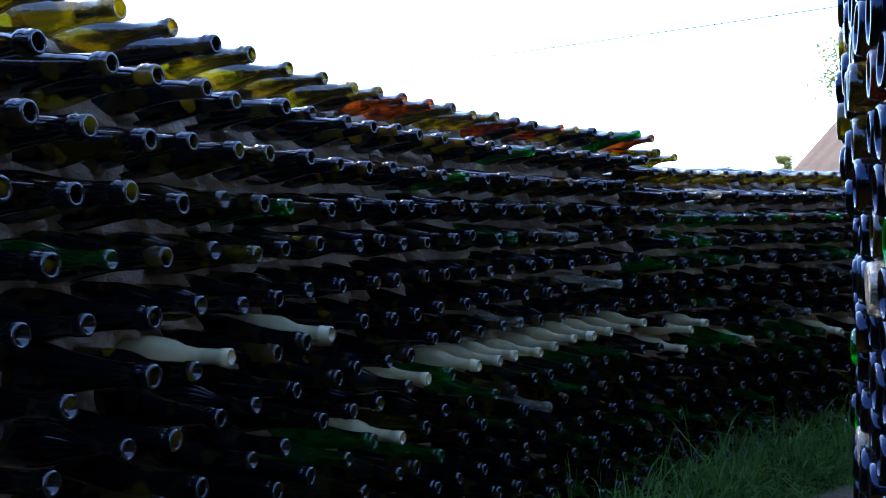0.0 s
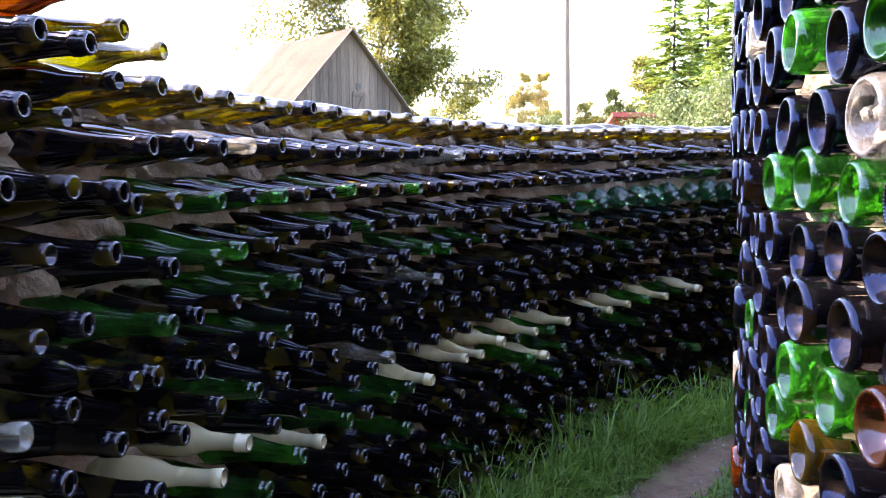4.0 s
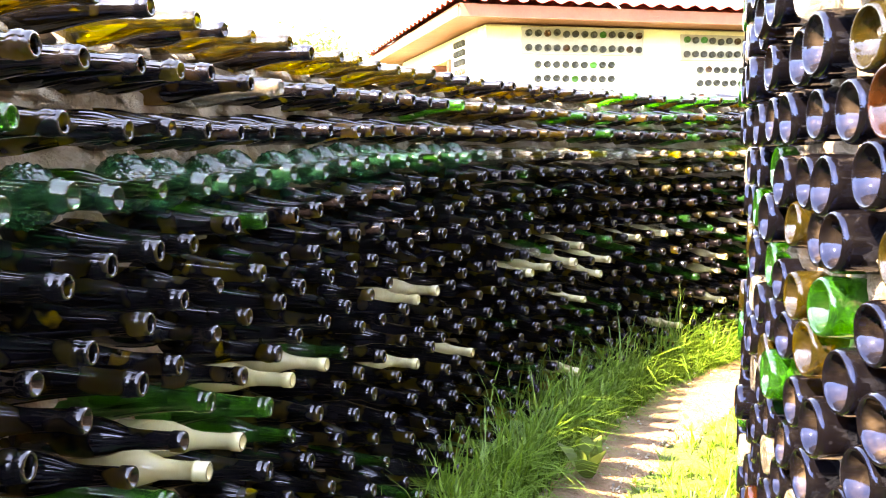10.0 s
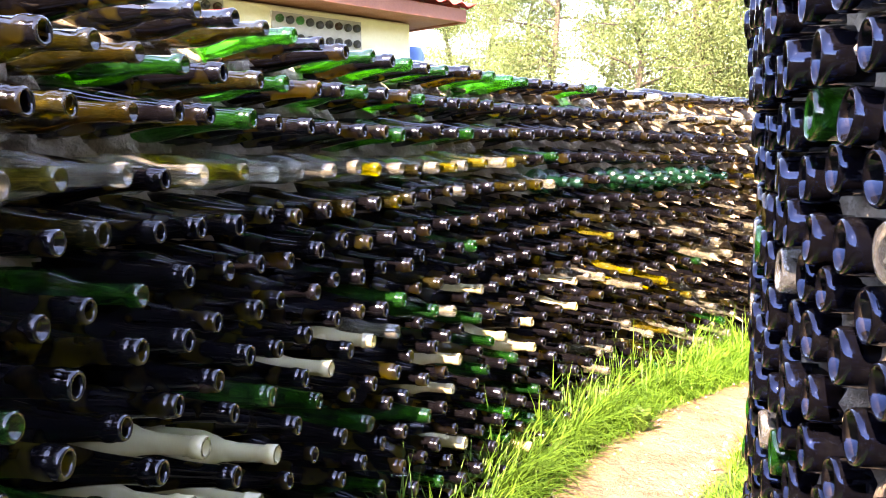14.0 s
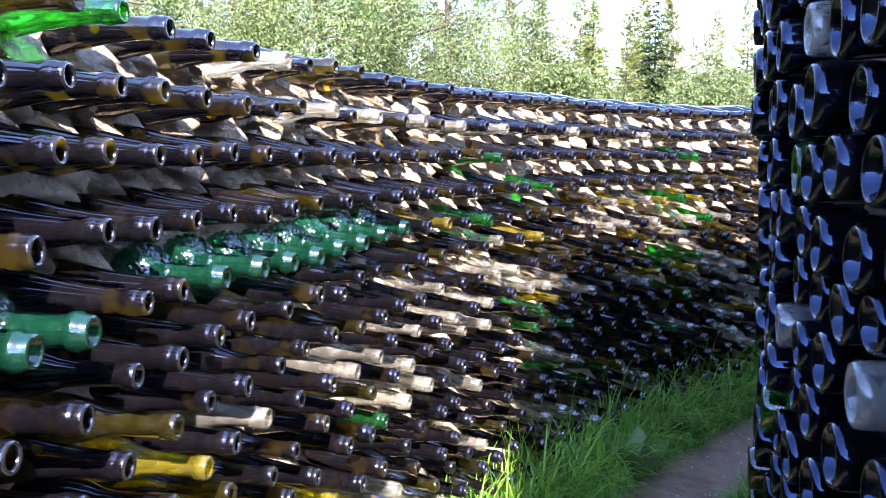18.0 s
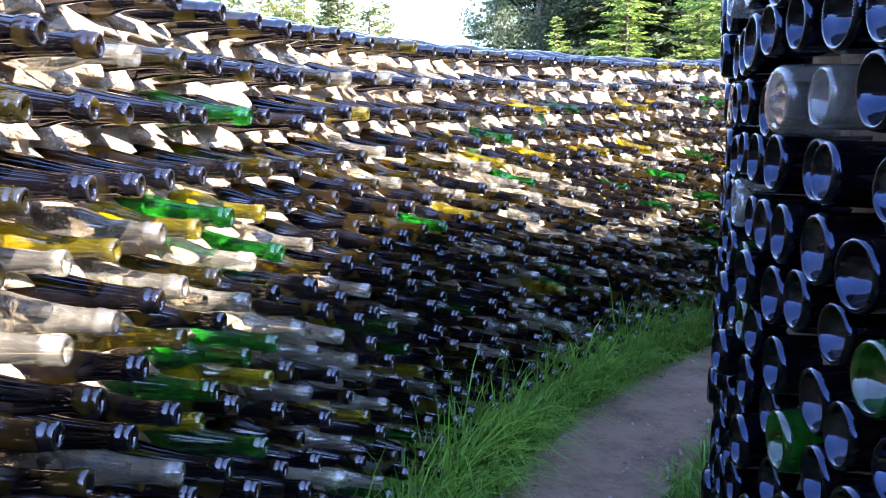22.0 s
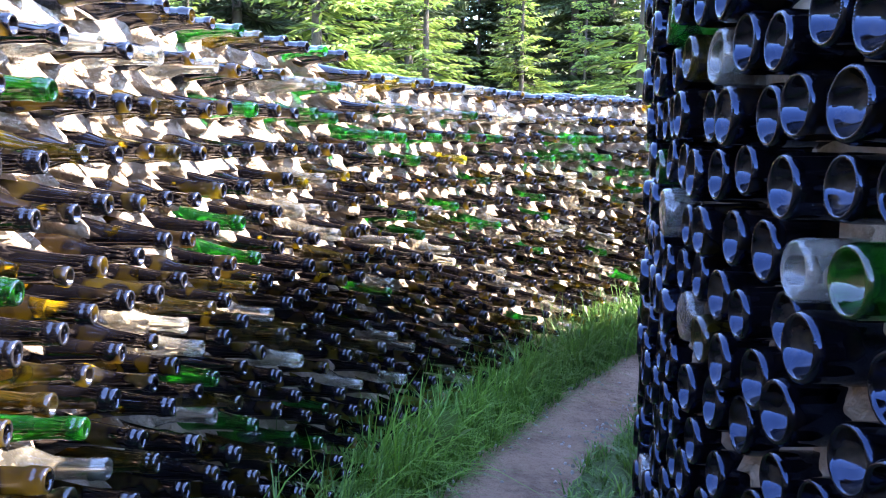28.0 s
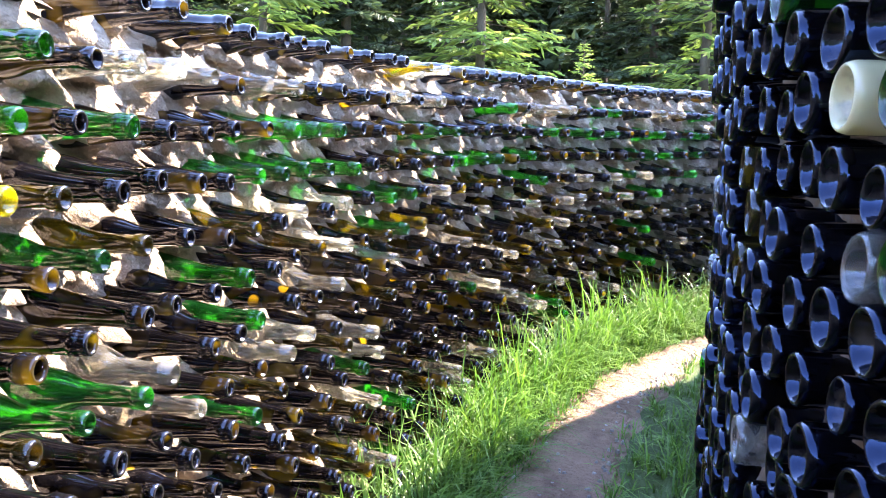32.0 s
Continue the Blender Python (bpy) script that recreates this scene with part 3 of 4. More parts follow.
ODD_FEET = {
    "green": ((-94.4, 1.3), (-94.7, 1.14), (-21.0, 1.03), (-20.2, 0.96), (96.4, 1.13), (91.4, 0.89), (135.9, 1.48), (131.5, 1.49), (134.2, 1.3), (129.6, 1.3), (133.7, 1.07), (131.1, 0.92), (79.2, 1.23), (74.1, 1.11), (-72.3, 1.21), (-40.7, 1.18), (113.8, 1.36), (114.2, 0.92), (145.2, 1.49), (57.7, 0.92)),
    "clear": ((-89.6, 1.3), (-97.2, 1.13), (-21.9, 1.17), (-22.9, 0.84), (-28.7, 1.16), (11.4, 1.0), (9.0, 0.9), (6.0, 1.19), (58.2, 1.21), (51.3, 1.2), (-37.6, 1.09), (-41.1, 1.07), (-35.2, 0.91), (-38.5, 1.42), (-69.5, 1.09), (-79.1, 1.14), (114.3, 1.15), (-6.5, 1.17), (-4.1, 1.17), (-45.4, 1.02), (-80.3, 1.18), (70.0, 1.18)),
    "frosted": ((60.8, 0.96), (-96.2, 1.29)),
    "brown": ((62.1, 1.05), (135.5, 1.06)),
}


def odd_one(table, a, z, taken, wide=0.85):
    """The colour of a bottle that stands out at this place, once for each place."""
    for colour, places in table.items():
        for p in places:
            if p not in taken and abs(p[0] - a) < wide and abs(p[1] - z) < 0.052:
                taken.add(p)
                return colour
    return ""


TAKEN_NECKS, TAKEN_FEET = set(), set()


def axis_pose(p, d, roll, s):
    z = Vector(d).normalized()
    x = Vector((0, 0, 1)).cross(z).normalized()
    y = z.cross(x)
    m = Matrix((x, y, z)).transposed().to_4x4()
    return Matrix.Translation(p) @ m @ Matrix.Rotation(roll, 4, "Z") @ Matrix.Diagonal((s, s, s, 1))


def shape_for(rng, c):
    return {"dark": pick(rng, ("champ", 0.75), ("claret", 0.25)), "green": pick(rng, ("champ", 0.6), ("claret", 0.4)), "clear": pick(rng, ("spirit", 0.5), ("claret", 0.2), ("champ", 0.3)), "frosted": pick(rng, ("spirit", 0.4), ("claret", 0.6)), "teal": "flask"}.get(c, pick(rng, ("claret", 0.6), ("champ", 0.4)))


def place(heap, me, wall, m, label):
    """A bottle as a part of its wall, or, on the stretch that the walk never nears, laid on a heap by material."""
    if heap is None:
        part("bottle", me, wall, m, label)
        return
    verts, faces = heap.setdefault(me.materials[0].name, ([], []))
    b = len(verts)
    verts += [tuple(m @ v.co) for v in me.vertices]
    faces += [tuple(b + k for k in p.vertices) for p in me.polygons]


def lay(heap, wall):
    for name, (verts, faces) in (heap or {}).items():
        tagged(part("bottles", mesh_of("bottles", verts, faces, bpy.data.materials[name], True), wall), kind="stuff")


def outer_section(s):
    rng = random.Random(100 + s)
    heap_on = s == SECTIONS - 1
    heap = {} if heap_on else None
    a0, a1 = 190 - 30 * s, 190 - 30 * (s + 1)
    wall = thing("wall_outer_%d" % (s + 1), "curved garden wall of mortared glass bottles, necks outward", "bottle wall", kind="structure",
                 data=ring_wall("wall_outer", a0, a1, lambda a, z: tip_radius(a, z) + NECK - 0.012 + 0.02 * smooth(a, -60, 0) + 0.075 * smooth(a, 2, 50) - 0.012 * smooth(a, 98, 118), 0.22, lambda a: curve_of(TOP, a) - 0.005, MORTAR, True, 0.085))
    n = 17 if a0 == 100 else 19
    for i in range(19):
        for k in range(n):
            a = a0 - (k + 0.5 * (i % 2) + 0.25) * (a0 - a1) / n + rng.gauss(0, 0.09)
            z = curve_of(TOP, a) - row_depth(a, i) + rng.gauss(0, 0.003 + 0.0005 * i) + 0.010 * noise.noise(Vector((a * 0.12, i * 3.1, 0)))
            if z < ground_z(a) + 0.03:
                continue
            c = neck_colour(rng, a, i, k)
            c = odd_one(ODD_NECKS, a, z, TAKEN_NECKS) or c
            size = rng.uniform(0.93, 1.06)
            lean = 5 * smooth(a, -85, -55) * (1 - smooth(a, 25, 50))
            droop = 0.012 + 0.045 * smooth(a, -85, -55) * (1 - smooth(a, 5, 25))
            d = Vector((-math.cos(radians(a + lean)), -math.sin(radians(a + lean)), 0)) + Vector((rng.gauss(0, 0.007 + 0.0016 * i), rng.gauss(0, 0.007 + 0.0016 * i), rng.gauss(-droop, 0.007 + 0.0016 * i)))
            r = tip_radius(a, z) + rng.gauss(0, 0.007) + NECK * size
            tip = Vector(((r - NECK * size) * math.cos(radians(a)), (r - NECK * size) * math.sin(radians(a)), z))
            base = tip - d.normalized() * NECK * size
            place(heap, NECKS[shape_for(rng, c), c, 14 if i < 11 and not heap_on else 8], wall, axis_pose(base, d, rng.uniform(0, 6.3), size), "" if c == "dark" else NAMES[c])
    lay(heap, wall)


def loose_top_bottles():
    """A few odd bottles mortared on end of the higher stretch, sticking out past the rest."""
    wall = bpy.data.objects["wall_outer_2"]
    for a, z, c, shape, out, tip in ((133.0, 1.672, "green", "champ", 0.05, 0.03), (131.5, 1.66, "brown", "claret", 0.03, 0.05), (129.2, 1.585, "olive", "claret", 0.0, 0.02), (131.0, 1.60, "olive", "champ", 0.02, 0.02)):
        r = tip_radius(a, z) + NECK - out
        part("bottle", NECKS[shape, c, 14], wall, axis_pose(Vector((r * math.cos(radians(a)), r * math.sin(radians(a)), z)), (-math.cos(radians(a)), -math.sin(radians(a)), tip), 0, 1.0), NAMES[c])


def inner_section(s):
    rng = random.Random(500 + s)
    heap_on = s == SECTIONS - 1
    heap = {} if heap_on else None
    a0, a1 = 190 - 30 * s, 190 - 30 * (s + 1)
    wall = thing("wall_inner_%d" % (s + 1), "curved wall of mortared glass bottles with round bases outward", "bottle wall", kind="structure",
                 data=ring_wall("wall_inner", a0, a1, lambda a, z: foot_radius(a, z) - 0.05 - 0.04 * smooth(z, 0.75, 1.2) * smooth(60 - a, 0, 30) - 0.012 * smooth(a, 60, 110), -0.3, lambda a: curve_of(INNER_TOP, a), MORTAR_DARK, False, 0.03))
    for h in (1.222, 1.415):
        course = []
        for j in range(61):
            a = a0 + (a1 - a0) * j / 60
            w = 0.026 + 0.006 * noise.noise(Vector((a * 0.7, h * 9, 0)))
            ri = foot_radius(a, h)
            for r, z in ((ri - 0.12, h - 0.014), (ri - w - 0.014, h - 0.010), (ri - w - 0.01, h + 0.002), (ri - w - 0.016, h + 0.009), (ri - 0.12, h + 0.013)):
                course.append((r * math.cos(radians(a)), r * math.sin(radians(a)), z))
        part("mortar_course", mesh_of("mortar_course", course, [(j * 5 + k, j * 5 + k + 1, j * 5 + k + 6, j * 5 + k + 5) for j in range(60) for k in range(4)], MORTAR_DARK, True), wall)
    for i in range(20):
        z0 = 0.075 + i * 0.0955
        n = {160: 14, 130: 14, 100: 13, 70: 14}.get(a0, 16)
        for k in range(n):
            a = a0 - (k + 0.5 * (i % 2) + 0.25) * (a0 - a1) / n + rng.gauss(0, 0.17)
            z = z0 + rng.gauss(0, 0.007)
            if z > min(curve_of(INNER_TOP, a) - 0.03, 1.86) or z < ground_z(a):
                continue
            c = foot_colour(rng, a, z)
            c = odd_one(ODD_FEET, a, z, TAKEN_FEET, 1.3 if a > 40 else 1.0) or c
            size = rng.choice((0.88, 0.95, 0.98, 1.0, 1.02, 1.05)) * (1 + 0.06 * smooth(a, 60, 110))
            shape = "jar" if c == "clear" and rng.random() < 0.35 else "base"
            d = Vector((math.cos(radians(a)), math.sin(radians(a)), 0)) + Vector((rng.gauss(0, 0.03), rng.gauss(0, 0.03), rng.gauss(0, 0.03)))
            r = foot_radius(a, z) + rng.gauss(0, 0.007)
            p = Vector((r * math.cos(radians(a)), r * math.sin(radians(a)), z))
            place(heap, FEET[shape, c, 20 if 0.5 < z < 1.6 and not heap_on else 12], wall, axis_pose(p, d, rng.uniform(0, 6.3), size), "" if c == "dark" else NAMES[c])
    lay(heap, wall)


# ---- grass along the foot of the walls ----
def blades(name, tufts, spot, seed, mat, label):
    """Tufts of bent blades that fan out from a common foot."""
    rng = np.random.default_rng(seed)
    verts, faces = [], []
    for _ in range(tufts):
        cx, cy, z, height = spot(rng)
        side = rng.uniform(0, 6.283)
        for _ in range(int(rng.integers(5, 12))):
            way = side + rng.normal(0, 1.4)
            spread = abs(rng.normal(0, 0.018))
            x, y = cx + math.cos(way) * spread, cy + math.sin(way) * spread
            h = height * rng.uniform(0.45, 1.15)
            lean = min(1.5, abs(rng.normal(0.65, 0.4)) + 0.1)
            w = rng.uniform(0.0016, 0.0036)
            dx, dy = math.cos(way), math.sin(way)
            px, py = -dy, dx
            b = len(verts)
            for f, wf in ((0, 0.8), (0.4, 1.0), (0.75, 0.7)):
                bend = lean * h * f ** 2
                zz = z + h * (f - 0.38 * lean * f ** 2.4)
                verts += [(x + dx * bend + px * w * wf, y + dy * bend + py * w * wf, zz), (x + dx * bend - px * w * wf, y + dy * bend - py * w * wf, zz)]
            verts.append((x + dx * lean * h, y + dy * lean * h, z + h * (1 - 0.45 * lean)))
            faces += [(b, b + 1, b + 3, b + 2), (b + 2, b + 3, b + 5, b + 4), (b + 4, b + 5, b + 6)]
    return tagged(new(name, mesh_of(name, verts, faces, mat, True)), label, "grass", kind="stuff")


def outer_spot(rng):
    a = wrap(rng.uniform(-165, 180))
    tuft = 0.68 + 0.75 * max(0, noise.noise(Vector((a * 0.9, 3, 0))) + 0.3)
    lo = curve_of(PATH_OUT, a) - 0.05
    hi = tip_radius(a, 0.1) + 0.12
    f = rng.random()
    r = lo + (hi - lo) * f
    h = (0.08 + 0.33 * min(1, f * 2.2)) * (1 - 0.25 * smooth(a, 60, 75) * (1 - smooth(a, 88, 100))) * tuft * rng.uniform(0.5, 1.15)
    return r * math.cos(radians(a)), r * math.sin(radians(a)), ground_z(a) - 0.01, h


def inner_spot(rng):
    a = wrap(rng.uniform(-165, 180))
    tuft = 0.5 + 0.7 * max(0, noise.noise(Vector((a * 0.8, 9, 0))) + 0.3)
    lo = foot_radius(a, 0.1) - 0.03
    hi = curve_of(PATH_IN, a) + 0.04
    f = rng.random()
    r = lo + (hi - lo) * f
    h = (0.24 - 0.16 * f) * tuft * rng.uniform(0.5, 1.2)
    return r * math.cos(radians(a)), r * math.sin(radians(a)), ground_z(a) - 0.01, h


# ---- barn ----
def corrugated(name, length, width, mat, pitch=0.18, depth=0.025, thick=0.02):
    """A wavy sheet in the local xz plane: waves run along x, the sheet runs up z."""
    n = int(length / pitch) * 6
    verts, faces = [], []
    for i in range(n + 1):
        x = length * i / n
        y = depth * math.sin(x / pitch * 2 * math.pi)
        for yy, z in ((y, 0), (y, width), (y + thick, width), (y + thick, 0)):
            verts.append((x, yy, z))
    for i in range(n):
        b = i * 4
        for j in range(4):
            faces.append([b + j, b + (j + 1) % 4, b + 4 + (j + 1) % 4, b + 4 + j])
    return mesh_of(name, verts, faces, mat)


def build_barn():
    rng = random.Random(5)
    eye, bear = Vector((-4.2, 2.0)), radians(57.4)
    v, rt = Vector((math.cos(bear), math.sin(bear))), Vector((math.sin(bear), -math.cos(bear)))
    th = radians(34)
    g = rt * math.cos(th) + v * math.sin(th)
    apex = eye + v * 45
    w, l, eave, ridge = 9.0, 6.6, 3.9, 8.75
    m = Matrix(((g.x, -rt.x * math.sin(th) + v.x * math.cos(th), 0, apex.x), (g.y, -rt.y * math.sin(th) + v.y * math.cos(th), 0, apex.y), (0, 0, 1, 0), (0, 0, 0, 1)))
    barn = thing("barn", "weathered grey plank barn with rusty corrugated gable roof", "barn", m)
    n = 34
    for k in range(n):
        x = -w / 2 + w * (k + 0.5) / n
        bw = w / n - 0.012
        h0, h1 = (ridge - (ridge - eave) * abs(xx) / (w / 2) - 0.06 for xx in (x - bw / 2, x + bw / 2))
        d = rng.uniform(0, 0.03)
        vs = [(x - bw / 2, -d - 0.03, 0), (x + bw / 2, -d - 0.03, 0), (x + bw / 2, -d - 0.03, h1), (x - bw / 2, -d - 0.03, h0)]
        vs += [(a, 0.02, c) for a, b, c in vs]
        part("plank", mesh_of("plank", vs, [(0, 1, 2, 3), (5, 4, 7, 6), (1, 5, 6, 2), (4, 0, 3, 7), (3, 2, 6, 7)], PLANK), barn)
    for x in (-w / 2 + 0.1, w / 2 - 0.1):
        part("side_wall", box_mesh("side_wall", 0.15, l, eave, PLANK), barn, pose(x, l / 2, 0))
    part("back_wall", mesh_of("back_wall", [(-w / 2, l, 0), (w / 2, l, 0), (w / 2, l, eave), (0, l, ridge - 0.1), (-w / 2, l, eave), (-w / 2, l - 0.1, 0), (w / 2, l - 0.1, 0), (w / 2, l - 0.1, eave), (0, l - 0.1, ridge - 0.1), (-w / 2, l - 0.1, eave)], [(0, 4, 3, 2, 1), (5, 6, 7, 8, 9)], PLANK), barn)
    slope = math.hypot(w / 2 + 0.35, (ridge - eave) * (w / 2 + 0.35) / (w / 2))
    ang = math.degrees(math.atan2(ridge - eave, w / 2))
    sheet = corrugated("roof_slope", l + 0.9, slope, SHEET)
    part("roof_slope", sheet, barn, pose(0, -0.45, ridge + 0.05) @ pose(0, 0, 0, 0, 0, 90) @ pose(0, 0, 0, -90 - ang + 0, 0, 0) @ pose(0, 0, -slope + slope))
    part("roof_slope", sheet, barn, pose(0, l + 0.45, ridge + 0.05) @ pose(0, 0, 0, 0, 0, -90) @ pose(0, 0, 0, -90 - ang, 0, 0))
    for x, sgn in ((-1, -1), (1, 1)):
        part("barge_board", box_mesh("barge_board", 0.06, 0.16, slope, PLANK), barn, pose(0, -0.42, ridge + 0.0) @ pose(0, 0, 0, 0, sgn * (90 + ang), 0))
    hatch = part("hatch", box_mesh("hatch", 0.8, 0.05, 1.2, PLANK), barn, pose(0.55, -0.09, 4.3))
    for z in (0.2, 0.95):
        part("batten", box_mesh("batten", 0.8, 0.05, 0.12, PLANK), hatch, pose(0, -0.05, z))
    part("brace", box_mesh("brace", 0.1, 0.05, 1.0, PLANK), hatch, pose(-0.25, -0.055, 0.15, 0, 32, 0))
    # a solid black block painted as the dark inside a vent opening
    part("vent_hole", box_mesh("vent_hole", 0.28, 0.06, 0.3, WIRE), barn, pose(0.55, -0.07, 5.65))


# ---- house with bottle bases in its walls ----
def build_house():
    a, b = Vector((9.2, 4.0)), Vector((10.4, -0.4))
    f = (b - a).normalized()
    inn = Vector((-f.y, f.x))
    length, depth, wall_h = (b - a).length, 4.6, 2.76
    m = Matrix(((f.x, inn.x, 0, a.x), (f.y, inn.y, 0, a.y), (0, 0, 1, 0), (0, 0, 0, 1)))
    house = thing("house", "cream plastered cottage with red sheet roof and bottle-base panels", "house", m)
    t = 0.3
    d0, d1 = 1.5, 2.5
    part("front_wall", box_mesh("front_wall", length, t, wall_h, PLASTER, 0.02), house, pose(length / 2, t / 2, 0))
    part("back_wall", box_mesh("back_wall", length, t, wall_h, PLASTER), house, pose(length / 2, depth - t / 2, 0))
    part("end_wall", box_mesh("end_wall", t, depth - 2 * t, wall_h, PLASTER), house, pose(length - t / 2, depth / 2, 0))
    part("side_wall", box_mesh("side_wall", t, d0 - t, wall_h, PLASTER), house, pose(t / 2, t + (d0 - t) / 2, 0))
    part("side_wall", box_mesh("side_wall", t, depth - t - d1, wall_h, PLASTER), house, pose(t / 2, (d1 + depth - t) / 2, 0))
    part("lintel", box_mesh("lintel", t, d1 - d0, wall_h - 2.5, PLASTER), house, pose(t / 2, (d0 + d1) / 2, 2.5))
    door = part("door", box_mesh("door", 0.05, d1 - d0 - 0.2, 2.4, REDWOOD, 0.01), house, pose(0.16, (d0 + d1) / 2, 0), "dark red-brown plank door")
    for y in (d0 + 0.05, d1 - 0.05):
        part("door_post", box_mesh("door_post", 0.34, 0.1, 2.5, REDWOOD, 0.01), house, pose(0.13, y, 0))
    part("handle", box_mesh("handle", 0.05, 0.02, 0.14, WIRE), door, pose(-0.04, 0.28, 1.0))
    # eaves: soffit, fascia and hipped sheet roof
    o, pitch = 0.45, math.tan(radians(27))
    e = wall_h + 0.02
    part("soffit", box_mesh("soffit", length + 2 * o - 0.08, depth + 2 * o - 0.08, 0.04, REDWOOD), house, pose(length / 2, depth / 2, e - 0.0))
    for sx, sy, x, y in ((length + 2 * o, 0.05, length / 2, -o), (length + 2 * o, 0.05, length / 2, depth + o), (0.05, depth + 2 * o, -o, depth / 2), (0.05, depth + 2 * o, length + o, depth / 2)):
        part("fascia", box_mesh("fascia", sx, sy, 0.15, REDWOOD, 0.006), house, pose(x, y, e - 0.02))
    L2, D2 = length / 2 + o + 0.08, depth / 2 + o + 0.08
    ze = e + 0.14
    half = min(L2, D2)
    zr = ze + half * pitch
    cx, cy = length / 2, depth / 2
    ridge = [(cx - (L2 - half), cy + (D2 - half) * -1 if D2 > half else cy, zr), (cx + (L2 - half), cy + (D2 - half) if D2 > half else cy, zr)]
    corners = [(cx - L2, cy - D2, ze), (cx + L2, cy - D2, ze), (cx + L2, cy + D2, ze), (cx - L2, cy + D2, ze)]
    # each slope is a ribbed sheet clipped to its trapezium
    def slope_sheet(p, q, r0, r1, ribs):
        verts, faces, nn = [], [], ribs * 6
        P, Q, R0, R1 = (Vector(c) for c in (p, q, r0, r1))
        nor = (Q - P).cross(R0 - P).normalized()
        for i in range(nn + 1):
            u = i / nn
            lo = P.lerp(Q, u)
            along = (Q - P).normalized()
            span = (Q - P).length
            t0, t1 = (R0 - P).dot(along) / span, (R1 - P).dot(along) / span
            up = (R0 - P) - along * (R0 - P).dot(along)
            k = min(1, u / t0 if t0 > 1e-4 else 1, (1 - u) / (1 - t1) if t1 < 1 - 1e-4 else 1)
            hi = lo + up * k
            wave = 0.022 * math.cos(i / 6 * 2 * math.pi)
            for j in range(9):
                step = 0.012 * (j % 2)
                verts.append(lo.lerp(hi, j / 8) + nor * (wave + step + 0.03))
        for i in range(nn):
            for j in range(8):
                faces.append([i * 9 + j, (i + 1) * 9 + j, (i + 1) * 9 + j + 1, i * 9 + j + 1])
        return mesh_of("roof_slope", [tuple(x) for x in verts], faces, TILE)
    c0, c1, c2, c3 = corners
    ra, rb = ridge
    part("roof_slope", slope_sheet(c0, c1, ra, rb if L2 > D2 else ra, 24), house)
    part("roof_slope", slope_sheet(c1, c2, rb if L2 > D2 else ra, rb, 24), house)
    part("roof_slope", slope_sheet(c2, c3, rb, ra if L2 > D2 else rb, 24), house)
    part("roof_slope", slope_sheet(c3, c0, ra if L2 > D2 else rb, ra, 24), house)
    disc = {c: lathe("bottle_base", [(0.041, -0.02), (0.042, 0.03), (0.038, 0.037), (0.03, 0.036), (0.015, 0.015), (0, 0.012)], 14, BLACK_GLASS if c == "dark" else GLASS[c]) for c in ("dark", "green", "brown")}
    rng = random.Random(8)
    for x0, x1, rows_ in ((0.55, 2.16, ((2.66, 13, 0.0), (2.49, 13, 0.0), (2.29, 9, 0.12), (2.12, 9, 0.12), (1.95, 9, 0.12))), (2.73, 3.85, ((2.62, 9, 0.0), (2.45, 9, 0.0), (2.25, 9, 0.2), (2.08, 9, 0.2), (1.91, 7, 0.1)))):
        for z0, z1, sh in ((rows_[1][0], rows_[0][0], rows_[0][2]), (rows_[4][0], rows_[2][0], rows_[2][2])):
            n = rows_[0][1] if sh == rows_[0][2] else rows_[2][1]
            wide = n * 0.124 + 0.03
            part("panel", box_mesh("panel", wide, 0.03, z1 - z0 + 0.15, PANEL if z0 < 2.3 else GREYPANEL), house, pose(x0 + sh + wide / 2 - 0.08, -0.012, z0 - 0.075))
        for z, n, sh in rows_:
            for k in range(n):
                part("bottle_base", disc[pick(rng, ("green", 0.06), ("brown", 0.05))], house, pose(x0 + sh + k * 0.124, -0.03, z + rng.gauss(0, 0.004), 90, 0, 0))
    part("panel", box_mesh("panel", 0.03, 0.5, 0.5, PANEL), house, pose(-0.012, 0.95, 2.2))
    for i in range(4):
        for k in range(4):
            part("bottle_base", disc["dark"], house, pose(-0.03, 0.77 + k * 0.12, 2.27 + i * 0.12, 0, -90, 0))


def build_barrel():
    barrel = thing("water_barrel", "tall blue plastic water barrel on stacked blocks", "barrel", pose(11.3, -0.74, 0))
    part("barrel_body", lathe("barrel_body", [(0, 0.9), (0.26, 0.9), (0.29, 0.96), (0.29, 1.3), (0.305, 1.32), (0.29, 1.34), (0.29, 2.1), (0.305, 2.12), (0.29, 2.14), (0.29, 2.5), (0.26, 2.6), (0.0, 2.62)], 24, BLUE), barrel)
    for z in (0.0, 0.3, 0.6):
        part("block", box_mesh("block", 0.5, 0.5, 0.295, MORTAR, 0.015, z), barrel)


